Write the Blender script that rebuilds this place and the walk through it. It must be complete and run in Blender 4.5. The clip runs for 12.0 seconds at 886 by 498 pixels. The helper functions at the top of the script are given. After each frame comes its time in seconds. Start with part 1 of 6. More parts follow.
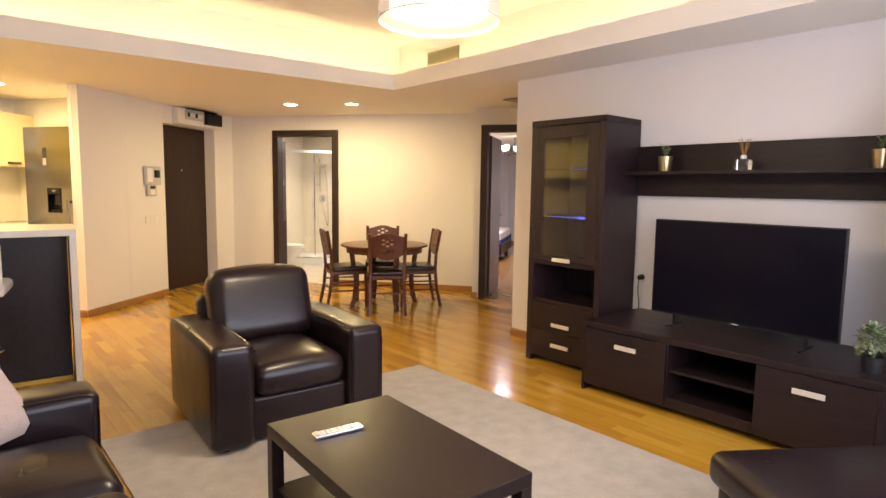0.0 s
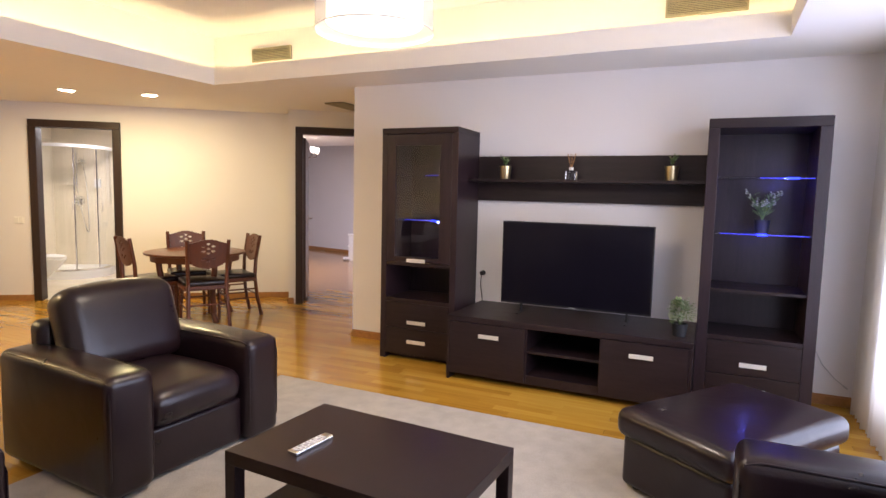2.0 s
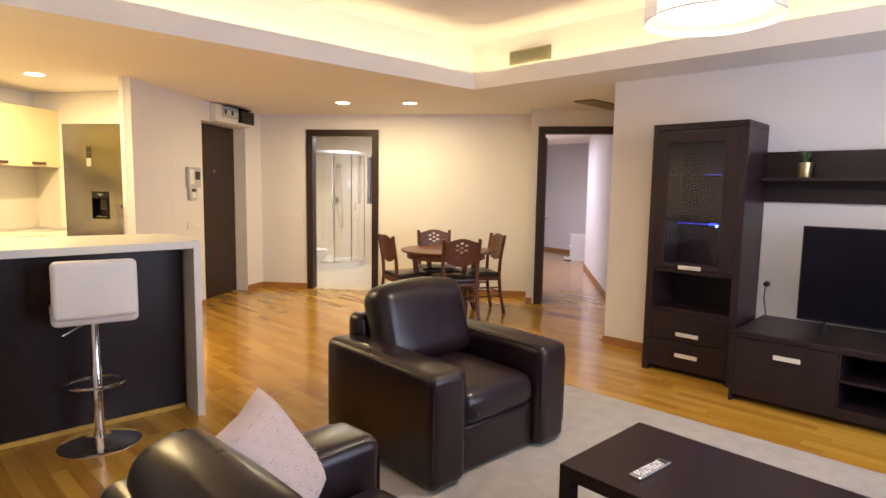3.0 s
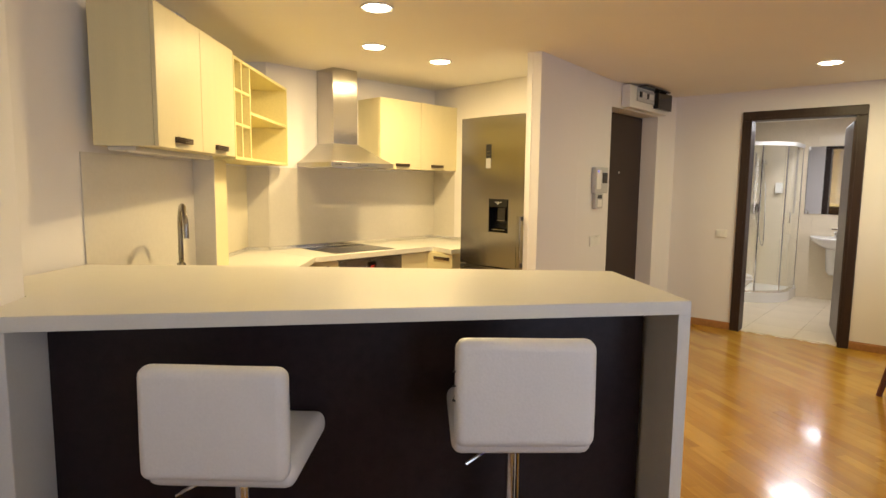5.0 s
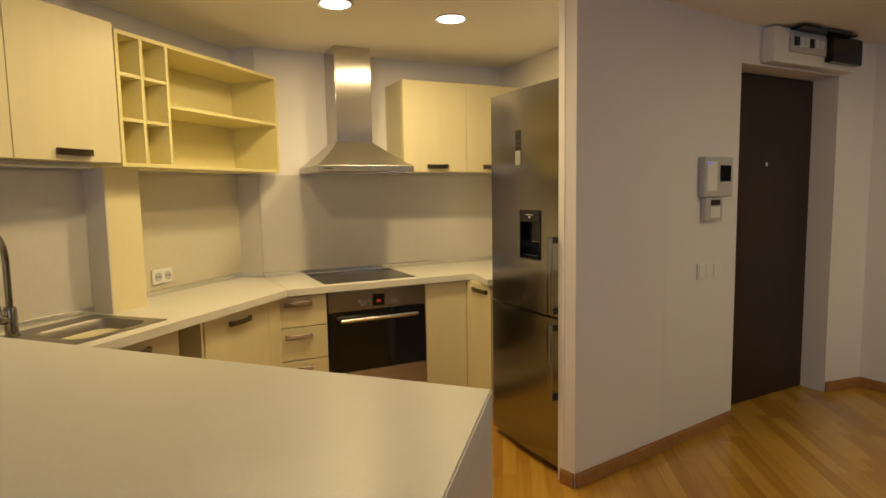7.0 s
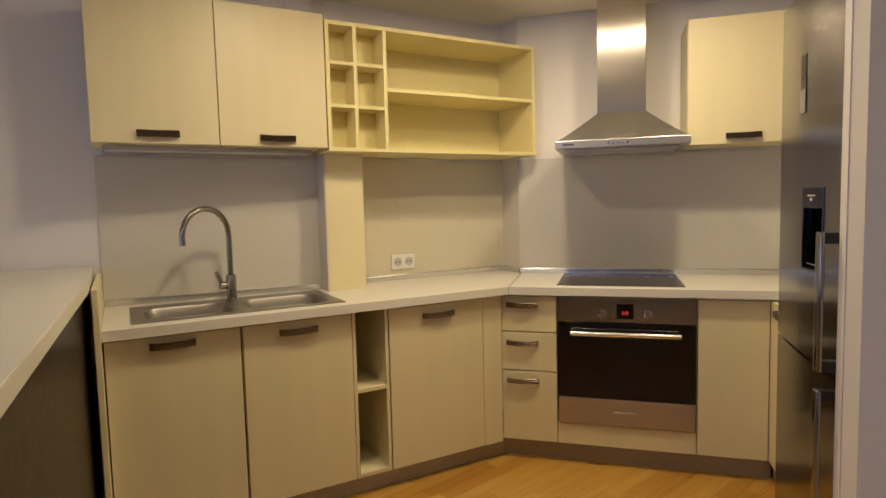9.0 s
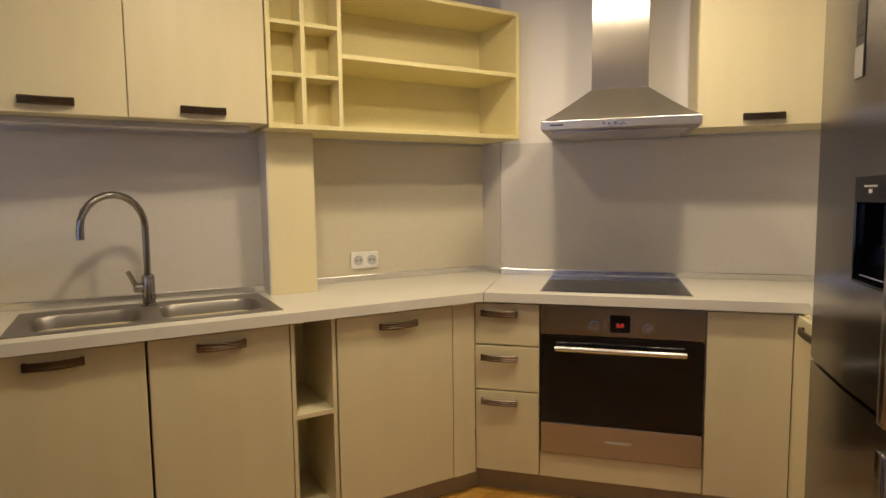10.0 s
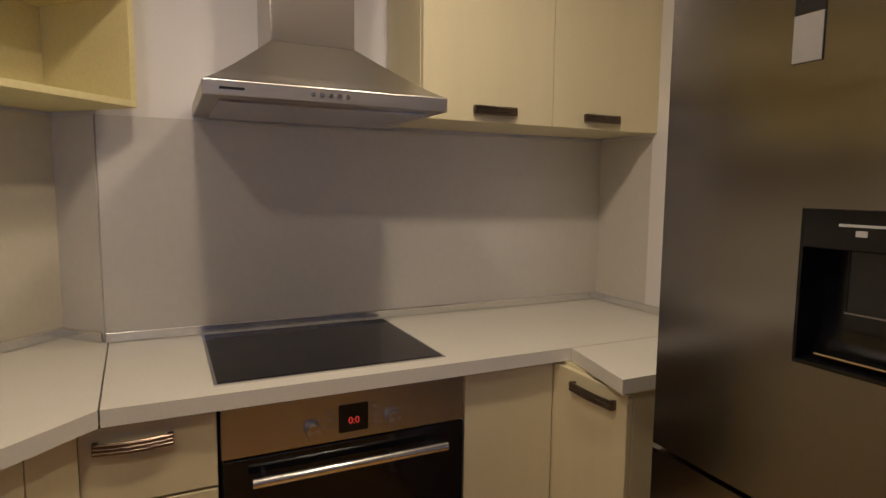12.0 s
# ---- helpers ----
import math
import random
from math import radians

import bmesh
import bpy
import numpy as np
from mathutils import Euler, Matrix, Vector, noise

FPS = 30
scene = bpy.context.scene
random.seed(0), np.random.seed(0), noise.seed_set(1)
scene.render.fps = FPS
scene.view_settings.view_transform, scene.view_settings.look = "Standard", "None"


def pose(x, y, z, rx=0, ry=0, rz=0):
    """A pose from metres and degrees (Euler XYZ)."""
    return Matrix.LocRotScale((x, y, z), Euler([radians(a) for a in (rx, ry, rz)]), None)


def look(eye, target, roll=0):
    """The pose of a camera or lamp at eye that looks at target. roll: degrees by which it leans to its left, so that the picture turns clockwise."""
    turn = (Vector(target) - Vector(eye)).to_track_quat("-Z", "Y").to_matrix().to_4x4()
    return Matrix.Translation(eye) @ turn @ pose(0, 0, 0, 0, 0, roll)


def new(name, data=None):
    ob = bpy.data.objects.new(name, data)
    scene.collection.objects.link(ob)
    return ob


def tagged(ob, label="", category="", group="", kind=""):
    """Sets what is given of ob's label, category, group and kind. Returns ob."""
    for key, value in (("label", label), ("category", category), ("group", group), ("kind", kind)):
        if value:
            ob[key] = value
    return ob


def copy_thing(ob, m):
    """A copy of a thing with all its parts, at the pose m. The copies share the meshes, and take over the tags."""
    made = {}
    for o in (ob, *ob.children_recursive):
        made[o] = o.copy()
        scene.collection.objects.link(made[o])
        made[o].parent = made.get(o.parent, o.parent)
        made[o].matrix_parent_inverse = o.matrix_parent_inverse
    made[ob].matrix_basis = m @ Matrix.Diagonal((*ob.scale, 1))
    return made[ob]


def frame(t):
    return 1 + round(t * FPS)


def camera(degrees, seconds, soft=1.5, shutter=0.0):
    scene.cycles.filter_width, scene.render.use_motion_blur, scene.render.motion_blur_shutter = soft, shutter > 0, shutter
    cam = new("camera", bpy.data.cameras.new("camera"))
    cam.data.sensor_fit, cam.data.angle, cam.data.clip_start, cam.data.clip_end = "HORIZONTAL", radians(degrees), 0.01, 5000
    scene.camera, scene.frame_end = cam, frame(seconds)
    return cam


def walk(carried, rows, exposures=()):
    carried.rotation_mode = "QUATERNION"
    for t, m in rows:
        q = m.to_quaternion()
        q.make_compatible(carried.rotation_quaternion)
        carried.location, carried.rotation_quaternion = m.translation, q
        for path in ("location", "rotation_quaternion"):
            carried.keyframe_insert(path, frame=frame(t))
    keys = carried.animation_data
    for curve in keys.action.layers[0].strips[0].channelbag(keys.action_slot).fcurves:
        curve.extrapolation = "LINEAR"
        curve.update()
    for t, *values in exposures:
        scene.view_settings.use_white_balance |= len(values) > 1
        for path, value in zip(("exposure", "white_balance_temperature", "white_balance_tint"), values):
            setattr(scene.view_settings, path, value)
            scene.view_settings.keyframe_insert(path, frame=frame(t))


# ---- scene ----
cam = camera(74.5, 12.0)
PATH = [
    (0, (-0.29, -0.178, 1.375), (1.01, 1.328, 1.167), 0.8),
    (0.5, (-0.271, -0.01, 1.355), (1.343, 1.154, 1.155), 1.3),
    (1, (-0.368, 0.052, 1.38), (1.395, 0.976, 1.185), 1.2),
    (1.5, (-0.645, 0.213, 1.391), (1.163, 1.046, 1.2), 1.3),
    (2, (-0.898, 0.411, 1.381), (0.911, 1.244, 1.194), 1.3),
    (2.5, (-1.059, 0.604, 1.413), (0.659, 1.606, 1.214), 1.1),
    (3, (-1.099, 0.919, 1.404), (0.336, 2.296, 1.195), 0.9),
    (3.5, (-1.092, 1.311, 1.411), (-0.024, 2.988, 1.195), 0.6),
    (3.7, (-1.114, 1.47, 1.416), (-0.227, 3.249, 1.196), 0.6),
    (5.3, (-0.629, 3.008, 1.421), (-0.197, 4.949, 1.206), 0.5),
    (5.5, (-0.52, 3.143, 1.411), (-0.092, 5.086, 1.203), 0.3),
    (6, (-0.13, 3.451, 1.409), (0.236, 5.407, 1.21), 0.1),
    (6.5, (0.203, 3.718, 1.398), (0.355, 5.703, 1.207), -0.3),
    (7, (0.491, 3.956, 1.421), (0.269, 5.934, 1.225), -1.0),
    (7.5, (0.723, 4.186, 1.403), (0.079, 6.071, 1.225), -1.3),
    (9.3, (1.203, 5.097, 1.292), (-0.331, 6.37, 1.131), -1.4),
    (9.5, (1.16, 5.162, 1.297), (-0.368, 6.441, 1.124), -1.2),
    (10, (0.944, 5.374, 1.283), (-0.548, 6.694, 1.105), -0.7),
    (10.5, (0.697, 5.573, 1.299), (-0.711, 6.981, 1.111), -0.4),
    (11, (0.478, 5.836, 1.342), (-0.718, 7.426, 1.144), -0.3),
    (11.5, (0.238, 5.97, 1.361), (-0.485, 7.824, 1.165), 0.3),
    (12, (0.092, 6.032, 1.345), (-0.15, 8.006, 1.139), 0.6),
]
EXPOSURES = [(0.0, 0.46, 7050, 20), (0.5, 0.48, 6600, 20), (1.0, 0.46, 6380, 21), (2.0, 0.46, 6300, 22), (3.5, 0.27, 6300, 19), (5.5, -0.30, 6200, 15), (6.0, -0.47, 6200, 15), (7.5, -1.22, 6000, 18), (9.5, -1.12, 5180, 26), (10.5, -1.36, 5170, 27), (11.5, -1.93, 5150, 31), (12.0, -1.8, 4930, 32)]
walk(cam, [(t, look(eye, target, roll)) for t, eye, target, roll in PATH], EXPOSURES)

# ---------------------------------------------------------------- light
world = bpy.data.worlds.new("world")
scene.world = world
world.use_nodes = True
wn = world.node_tree.nodes
sky = wn.new("ShaderNodeTexSky")
sky.sky_type, sky.sun_disc, sky.sun_elevation, sky.sun_rotation = "NISHITA", False, radians(25), radians(200)
world.node_tree.links.new(sky.outputs[0], wn["Background"].inputs[0])
wn["Background"].inputs[1].default_value = 0.08

WARM = (1.0, 0.84, 0.40)
AMBER = (1.0, 0.75, 0.325)
COOL = (0.70, 0.80, 1.0)
CEIL = 2.35


def lamp(name, kind, place, power, color, size=0.1, target=None, angle=120, blend=0.6, size_y=None):
    data = bpy.data.lights.new(name, kind)
    data.energy, data.color = power, color
    if kind == "AREA":
        data.size = size
        if size_y:
            data.shape, data.size_y = "RECTANGLE", size_y
    else:
        data.shadow_soft_size = size
    if kind == "SPOT":
        data.spot_size, data.spot_blend = radians(angle), blend
    ob = new(name, data)
    ob.matrix_world = look(place, target) if target else Matrix.Translation(place)
    return ob


SPOTS = [(2.967, 6.435), (3.458, 5.844), (0.194, 7.189), (-0.343, 6.842), (-0.42, 5.955)]
SPOT_POWER = [17.5, 17.5, 23, 23, 23]
for (sx, sy), w in zip(SPOTS, SPOT_POWER):
    ob = lamp("spot_light", "AREA", (sx, sy, CEIL - 0.014), w, AMBER if sx < 1 else WARM, 0.10, (sx, sy + 0.0001, 0))
    ob.data.shape = "DISK"
lamp("pendant_light", "AREA", (1.40, 1.83, 2.115), 19, (1.0, 0.87, 0.66), 0.40, (1.40, 1.8301, 0)).data.shape = "DISK"
lamp("bath_light", "AREA", (4.75, 8.25, 2.22), 19, (1.0, 0.97, 0.91), 0.4, (4.75, 8.25, 0))
# added cool panel without a fitting, brightens the bedroom like daylight
lamp("bedroom_light", "AREA", (6.98, 7.2, 2.30), 58, (0.88, 0.89, 1.0), 0.9, (6.98, 7.201, 0))
lamp("window_light", "AREA", (1.55, -0.605, 1.22), 78, COOL, 3.35, (1.55, 3, 1.22), size_y=2.0)

# ---------------------------------------------------------------- materials


def material(name, color, rough=0.5, metal=0.0, vary=0.08, scale=6.0, bump=0.0, bump_scale=60.0, stretch=(1, 1, 1),
             dark=None, rough_vary=0.08, coat=0.0, emit=None, power=0.0, alpha=1.0, transmission=0.0, ior=1.45, random_tone=0.0, space="Object"):
    m = bpy.data.materials.new(name)
    m.use_nodes = True
    nt = m.node_tree
    n, ln = nt.nodes, nt.links
    b = n["Principled BSDF"]
    b.inputs["Metallic"].default_value = metal
    b.inputs["Coat Weight"].default_value = coat
    b.inputs["Coat Roughness"].default_value = 0.12
    b.inputs["Transmission Weight"].default_value = transmission
    b.inputs["IOR"].default_value = ior
    b.inputs["Alpha"].default_value = alpha
    tc = n.new("ShaderNodeTexCoord")
    mp = n.new("ShaderNodeMapping")
    mp.inputs["Scale"].default_value = stretch
    ln.new(tc.outputs[space], mp.inputs["Vector"])
    big = n.new("ShaderNodeTexNoise")
    big.inputs["Scale"].default_value, big.inputs["Detail"].default_value = scale, 5
    fine = n.new("ShaderNodeTexNoise")
    fine.inputs["Scale"].default_value, fine.inputs["Detail"].default_value = bump_scale, 4
    ln.new(mp.outputs[0], big.inputs["Vector"])
    ln.new(mp.outputs[0], fine.inputs["Vector"])
    mixn = n.new("ShaderNodeMix")
    mixn.data_type = "RGBA"
    lo = dark or [c * (1 - vary) for c in color]
    hi = [min(1, c * (1 + vary)) for c in color]
    mixn.inputs["A"].default_value = (*lo, 1)
    mixn.inputs["B"].default_value = (*hi, 1)
    avg = n.new("ShaderNodeMath")
    avg.operation = "ADD"
    half = n.new("ShaderNodeMath")
    half.operation = "MULTIPLY"
    half.inputs[1].default_value = 0.5
    ln.new(big.outputs["Fac"], avg.inputs[0])
    ln.new(fine.outputs["Fac"], avg.inputs[1])
    ln.new(avg.outputs[0], half.inputs[0])
    ramp = n.new("ShaderNodeMapRange")
    ramp.inputs["From Min"].default_value, ramp.inputs["From Max"].default_value = 0.36, 0.64
    ln.new(half.outputs[0], ramp.inputs["Value"])
    ln.new(ramp.outputs[0], mixn.inputs["Factor"])
    out = mixn.outputs["Result"]
    if random_tone:
        info = n.new("ShaderNodeObjectInfo")
        tone = n.new("ShaderNodeMapRange")
        tone.inputs["To Min"].default_value, tone.inputs["To Max"].default_value = 1 - random_tone, 1 + random_tone
        ln.new(info.outputs["Random"], tone.inputs["Value"])
        hsv = n.new("ShaderNodeHueSaturation")
        ln.new(tone.outputs[0], hsv.inputs["Value"])
        ln.new(out, hsv.inputs["Color"])
        out = hsv.outputs[0]
    ln.new(out, b.inputs["Base Color"])
    rr = n.new("ShaderNodeMapRange")
    rr.inputs["To Min"].default_value = max(0.02, rough - rough_vary)
    rr.inputs["To Max"].default_value = min(1, rough + rough_vary)
    ln.new(big.outputs["Fac"], rr.inputs["Value"])
    ln.new(rr.outputs[0], b.inputs["Roughness"])
    if bump:
        bp = n.new("ShaderNodeBump")
        bp.inputs["Strength"].default_value, bp.inputs["Distance"].default_value = bump, 0.004
        ln.new(fine.outputs["Fac"], bp.inputs["Height"])
        ln.new(bp.outputs[0], b.inputs["Normal"])
    if emit:
        b.inputs["Emission Color"].default_value = (*emit, 1)
        b.inputs["Emission Strength"].default_value = power
    return m


M_WALL = material("wall_paint", (0.79, 0.765, 0.765), 0.75, vary=0.02, scale=1.5, bump=0.12, bump_scale=220)
M_CEIL = material("ceiling_paint", (0.87, 0.84, 0.79), 0.8, vary=0.02, scale=1.2, bump=0.08, bump_scale=200)
M_WENGE = material("wenge_wood", (0.021, 0.0105, 0.0135), 0.38, ior=1.43, vary=0.35, scale=5, bump=0.12, bump_scale=45, stretch=(7, 7, 0.5))
M_WENGEH = material("wenge_wood_level", (0.018, 0.010, 0.011), 0.36, ior=1.38, vary=0.35, scale=5, bump=0.12, bump_scale=45, stretch=(7, 0.5, 7))
M_BLACKTOP = material("black_brown_laminate", (0.020, 0.011, 0.011), 0.32, ior=1.33, vary=0.3, scale=5, bump=0.08, bump_scale=50, stretch=(8, 0.7, 8))
M_DOOR = material("dark_door_veneer", (0.030, 0.015, 0.011), 0.42, vary=0.3, scale=4, bump=0.1, bump_scale=40, stretch=(8, 8, 0.5))
M_OAK = material("oak_parquet", (0.42, 0.21, 0.065), 0.2, vary=0.2, scale=2.2, bump=0.05, bump_scale=30, stretch=(0.8, 12, 1), random_tone=0.16, coat=0.5)
M_OAKB = material("oak_baseboard", (0.36, 0.17, 0.055), 0.35, vary=0.2, scale=4, bump=0.06, bump_scale=40)
M_LEATHER = material("dark_leather", (0.0135, 0.0064, 0.0080), 0.30, vary=0.25, scale=5, bump=0.10, bump_scale=170, rough_vary=0.07, coat=0.12, ior=1.43)
lt = M_LEATHER.node_tree
crease = lt.nodes.new("ShaderNodeTexNoise")
crease.inputs["Scale"].default_value, crease.inputs["Detail"].default_value, crease.inputs["Distortion"].default_value = 4.5, 2, 0.5
lt.links.new(next(q for q in lt.nodes if q.type == "MAPPING").outputs[0], crease.inputs["Vector"])
fold = lt.nodes.new("ShaderNodeBump")
fold.inputs["Strength"].default_value, fold.inputs["Distance"].default_value = 0.16, 0.02
lt.links.new(crease.outputs["Fac"], fold.inputs["Height"])
lt.links.new(fold.outputs[0], next(q for q in lt.nodes if q.type == "BUMP" and q != fold).inputs["Normal"])
M_CREAM = material("cream_front", (0.72, 0.65, 0.41), 0.4, vary=0.03, scale=3, bump=0.05, bump_scale=80, stretch=(5, 5, 0.6))
M_CREAMY = material("cream_shelf_board", (0.76, 0.68, 0.33), 0.5, vary=0.05, scale=3, bump=0.04, bump_scale=80)
M_WTOP = material("white_worktop", (0.73, 0.71, 0.645), 0.35, vary=0.03, scale=8, bump=0.03, bump_scale=150)
M_SPLASH = material("backsplash_panel", (0.62, 0.59, 0.54), 0.32, vary=0.03, scale=2, bump=0.02, bump_scale=60)
# the backsplash colour yellowed, for warm light bounced off the shelf
M_SPLASHWARM = material("warm_lit_backsplash_panel", (0.64, 0.59, 0.455), 0.34, vary=0.03, scale=2, bump=0.02, bump_scale=60)
M_STEEL = material("brushed_steel", (0.31, 0.295, 0.28), 0.22, 1.0, vary=0.015, scale=1.5, bump_scale=240, stretch=(0.3, 0.3, 3), rough_vary=0.02)
M_STEELH = material("brushed_steel_level", (0.54, 0.52, 0.50), 0.25, 1.0, vary=0.03, scale=3, bump=0.02, bump_scale=260, stretch=(3, 3, 0.2), rough_vary=0.03)
for steel, streak in ((M_STEEL, 0.4), (M_STEELH, 0.92)):
    st = steel.node_tree
    st.nodes["Principled BSDF"].inputs["Anisotropic"].default_value = streak
    around = st.nodes.new("ShaderNodeTangent")
    around.direction_type, around.axis = "RADIAL", "Z"
    st.links.new(around.outputs[0], st.nodes["Principled BSDF"].inputs["Tangent"])
M_SINK = material("satin_steel", (0.33, 0.31, 0.29), 0.42, 1.0, vary=0.04, scale=3, bump_scale=240, rough_vary=0.04)
M_SATIN = material("satin_hood_steel", (0.50, 0.48, 0.45), 0.38, 1.0, vary=0.03, scale=3, bump_scale=240, stretch=(0.2, 3, 3), rough_vary=0.03)
M_STICKER = material("grey_sticker", (0.30, 0.29, 0.28), 0.5, vary=0.05)
M_COLUMN = material("cream_column_board", (0.76, 0.68, 0.41), 0.5, vary=0.02, scale=2, bump=0.04, bump_scale=90)
M_CHROME = material("chrome", (0.80, 0.80, 0.80), 0.1, 1.0, vary=0.03, rough_vary=0.03)
M_ALU = material("aluminium", (0.78, 0.78, 0.78), 0.22, 1.0, vary=0.05)
M_HANDLE = material("pale_metal_handle", (0.85, 0.84, 0.80), 0.35, 0.6, vary=0.04)
M_BRONZE = material("bronze_handle", (0.15, 0.115, 0.085), 0.33, 0.9, vary=0.2, scale=20)
M_BLACK = material("black_plastic", (0.012, 0.012, 0.013), 0.35, vary=0.1)
M_GLASSBLK = material("black_glass", (0.006, 0.006, 0.008), 0.06, vary=0.1, rough_vary=0.03)
M_SCREEN = material("tv_screen", (0.006, 0.005, 0.009), 0.14, ior=1.26, vary=0.1, rough_vary=0.02)
M_GLASS = material("clear_glass", (0.95, 0.97, 0.96), 0.03, transmission=1.0, vary=0.01, rough_vary=0.01)
M_WHITEPL = material("white_plastic", (0.80, 0.79, 0.76), 0.4, vary=0.02)
M_GREYPL = material("grey_plastic", (0.50, 0.50, 0.50), 0.45, vary=0.05)
M_STOOL = material("white_leatherette", (0.80, 0.78, 0.75), 0.42, vary=0.03, scale=5, bump=0.2, bump_scale=140)
M_RUG = material("grey_rug", (0.41, 0.38, 0.34), 0.95, vary=0.13, scale=10, bump=1.0, bump_scale=190)
M_CUSHION = material("beige_cushion", (0.53, 0.435, 0.405), 0.9, vary=0.08, scale=9, bump=0.5, bump_scale=220)
M_CHAIR = material("mahogany", (0.11, 0.035, 0.018), 0.3, vary=0.25, scale=6, bump=0.06, bump_scale=50, stretch=(4, 4, 0.8))
M_TILE = material("bath_tile", (0.74, 0.65, 0.50), 0.25, vary=0.04, scale=2, bump=0.02)
M_CERAMIC = material("white_ceramic", (0.86, 0.86, 0.85), 0.12, vary=0.01, rough_vary=0.03)
M_LEAF = material("leaf_green", (0.12, 0.19, 0.07), 0.6, vary=0.4, scale=30)
M_LEAFPALE = material("pale_leaf", (0.36, 0.40, 0.26), 0.6, vary=0.3, scale=40)
M_PETAL = material("white_petal", (0.46, 0.46, 0.40), 0.6, vary=0.15, scale=40)
M_GOLD = material("brass_pot", (0.62, 0.50, 0.28), 0.32, 1.0, vary=0.1)
M_POT = material("black_pot", (0.016, 0.016, 0.018), 0.5, vary=0.1)
M_SHADE = material("white_lamp_shade", (0.9, 0.88, 0.82), 0.8, emit=(1.0, 0.89, 0.70), power=2.0)
M_BULB = material("lit_spot", (1, 1, 1), 0.5, emit=(1.0, 0.86, 0.55), power=25.0)
M_LED = material("warm_led_strip", (1, 1, 1), 0.5, emit=(1.0, 0.79, 0.38), power=12.0)
# emissive colour that imitates LED light caught in the glass edges
M_BLUEDIM = material("blue_edge_glow", (0.1, 0.1, 0.6), 0.4, emit=(0.0, 0.015, 1.0), power=0.8)
M_BLUE = material("blue_led", (0.1, 0.1, 1), 0.5, emit=(0.0, 0.02, 1.0), power=5.0)
M_SHEER = material("sheer_curtain", (0.82, 0.80, 0.76), 0.9, vary=0.05, bump=0.3, bump_scale=300)
sn = M_SHEER.node_tree.nodes
tl = sn.new("ShaderNodeBsdfTranslucent")
tl.inputs["Color"].default_value = (0.85, 0.83, 0.80, 1)
mx = sn.new("ShaderNodeMixShader")
mx.inputs["Fac"].default_value = 0.72
M_SHEER.node_tree.links.new(sn["Principled BSDF"].outputs[0], mx.inputs[1])
M_SHEER.node_tree.links.new(tl.outputs[0], mx.inputs[2])
see = sn.new("ShaderNodeBsdfTransparent")
weave = sn.new("ShaderNodeMixShader")
weave.inputs["Fac"].default_value = 0.2
M_SHEER.node_tree.links.new(mx.outputs[0], weave.inputs[1])
M_SHEER.node_tree.links.new(see.outputs[0], weave.inputs[2])
M_SHEER.node_tree.links.new(weave.outputs[0], sn["Material Output"].inputs["Surface"])
M_MIRROR = material("mirror", (0.9, 0.9, 0.9), 0.02, 1.0, vary=0.01, rough_vary=0.01)
M_GRILLE = material("grille_paint", (0.34, 0.31, 0.20), 0.5, vary=0.05)

# ---------------------------------------------------------------- mesh helpers


def box(bm, x0, x1, y0, y1, z0, z1, bevel=0.0, seg=2, m=None):
    r = bmesh.ops.create_cube(bm, size=1.0)
    vs = r["verts"]
    bmesh.ops.scale(bm, verts=vs, vec=(abs(x1 - x0), abs(y1 - y0), abs(z1 - z0)))
    bmesh.ops.translate(bm, verts=vs, vec=((x0 + x1) / 2, (y0 + y1) / 2, (z0 + z1) / 2))
    if bevel:
        es = list({e for v in vs for e in v.link_edges})
        g = bmesh.ops.bevel(bm, geom=es, offset=bevel, segments=seg, affect="EDGES", profile=0.5)
        vs = list({v for f in g["faces"] for v in f.verts} | {v for v in vs if v.is_valid})
    if m is not None:
        bmesh.ops.transform(bm, matrix=m, verts=[v for v in vs if v.is_valid])
    return vs


def cyl(bm, p0, p1, r0, r1=None, seg=16, caps=True):
    p0, p1 = Vector(p0), Vector(p1)
    d = p1 - p0
    m = Matrix.Translation((p0 + p1) / 2) @ d.to_track_quat("Z", "Y").to_matrix().to_4x4()
    return bmesh.ops.create_cone(bm, cap_ends=caps, segments=seg, radius1=r0, radius2=r0 if r1 is None else r1, depth=d.length, matrix=m)["verts"]


def lathe(bm, profile, seg=24, center=(0, 0), close=False):
    """Rings of (radius, height), joined."""
    rings = []
    for r, z in profile:
        rings.append([bm.verts.new((center[0] + r * math.cos(2 * math.pi * k / seg), center[1] + r * math.sin(2 * math.pi * k / seg), z)) for k in range(seg)])
    for a, b in zip(rings, rings[1:]):
        for k in range(seg):
            bm.faces.new((a[k], a[(k + 1) % seg], b[(k + 1) % seg], b[k]))
    if close:
        bm.faces.new(list(reversed(rings[0])))
        bm.faces.new(rings[-1])


def prism(bm, pts, z0, z1):
    lo = [bm.verts.new((x, y, z0)) for x, y in pts]
    hi = [bm.verts.new((x, y, z1)) for x, y in pts]
    bm.faces.new(list(reversed(lo)))
    bm.faces.new(hi)
    n = len(pts)
    for k in range(n):
        bm.faces.new((lo[k], lo[(k + 1) % n], hi[(k + 1) % n], hi[k]))


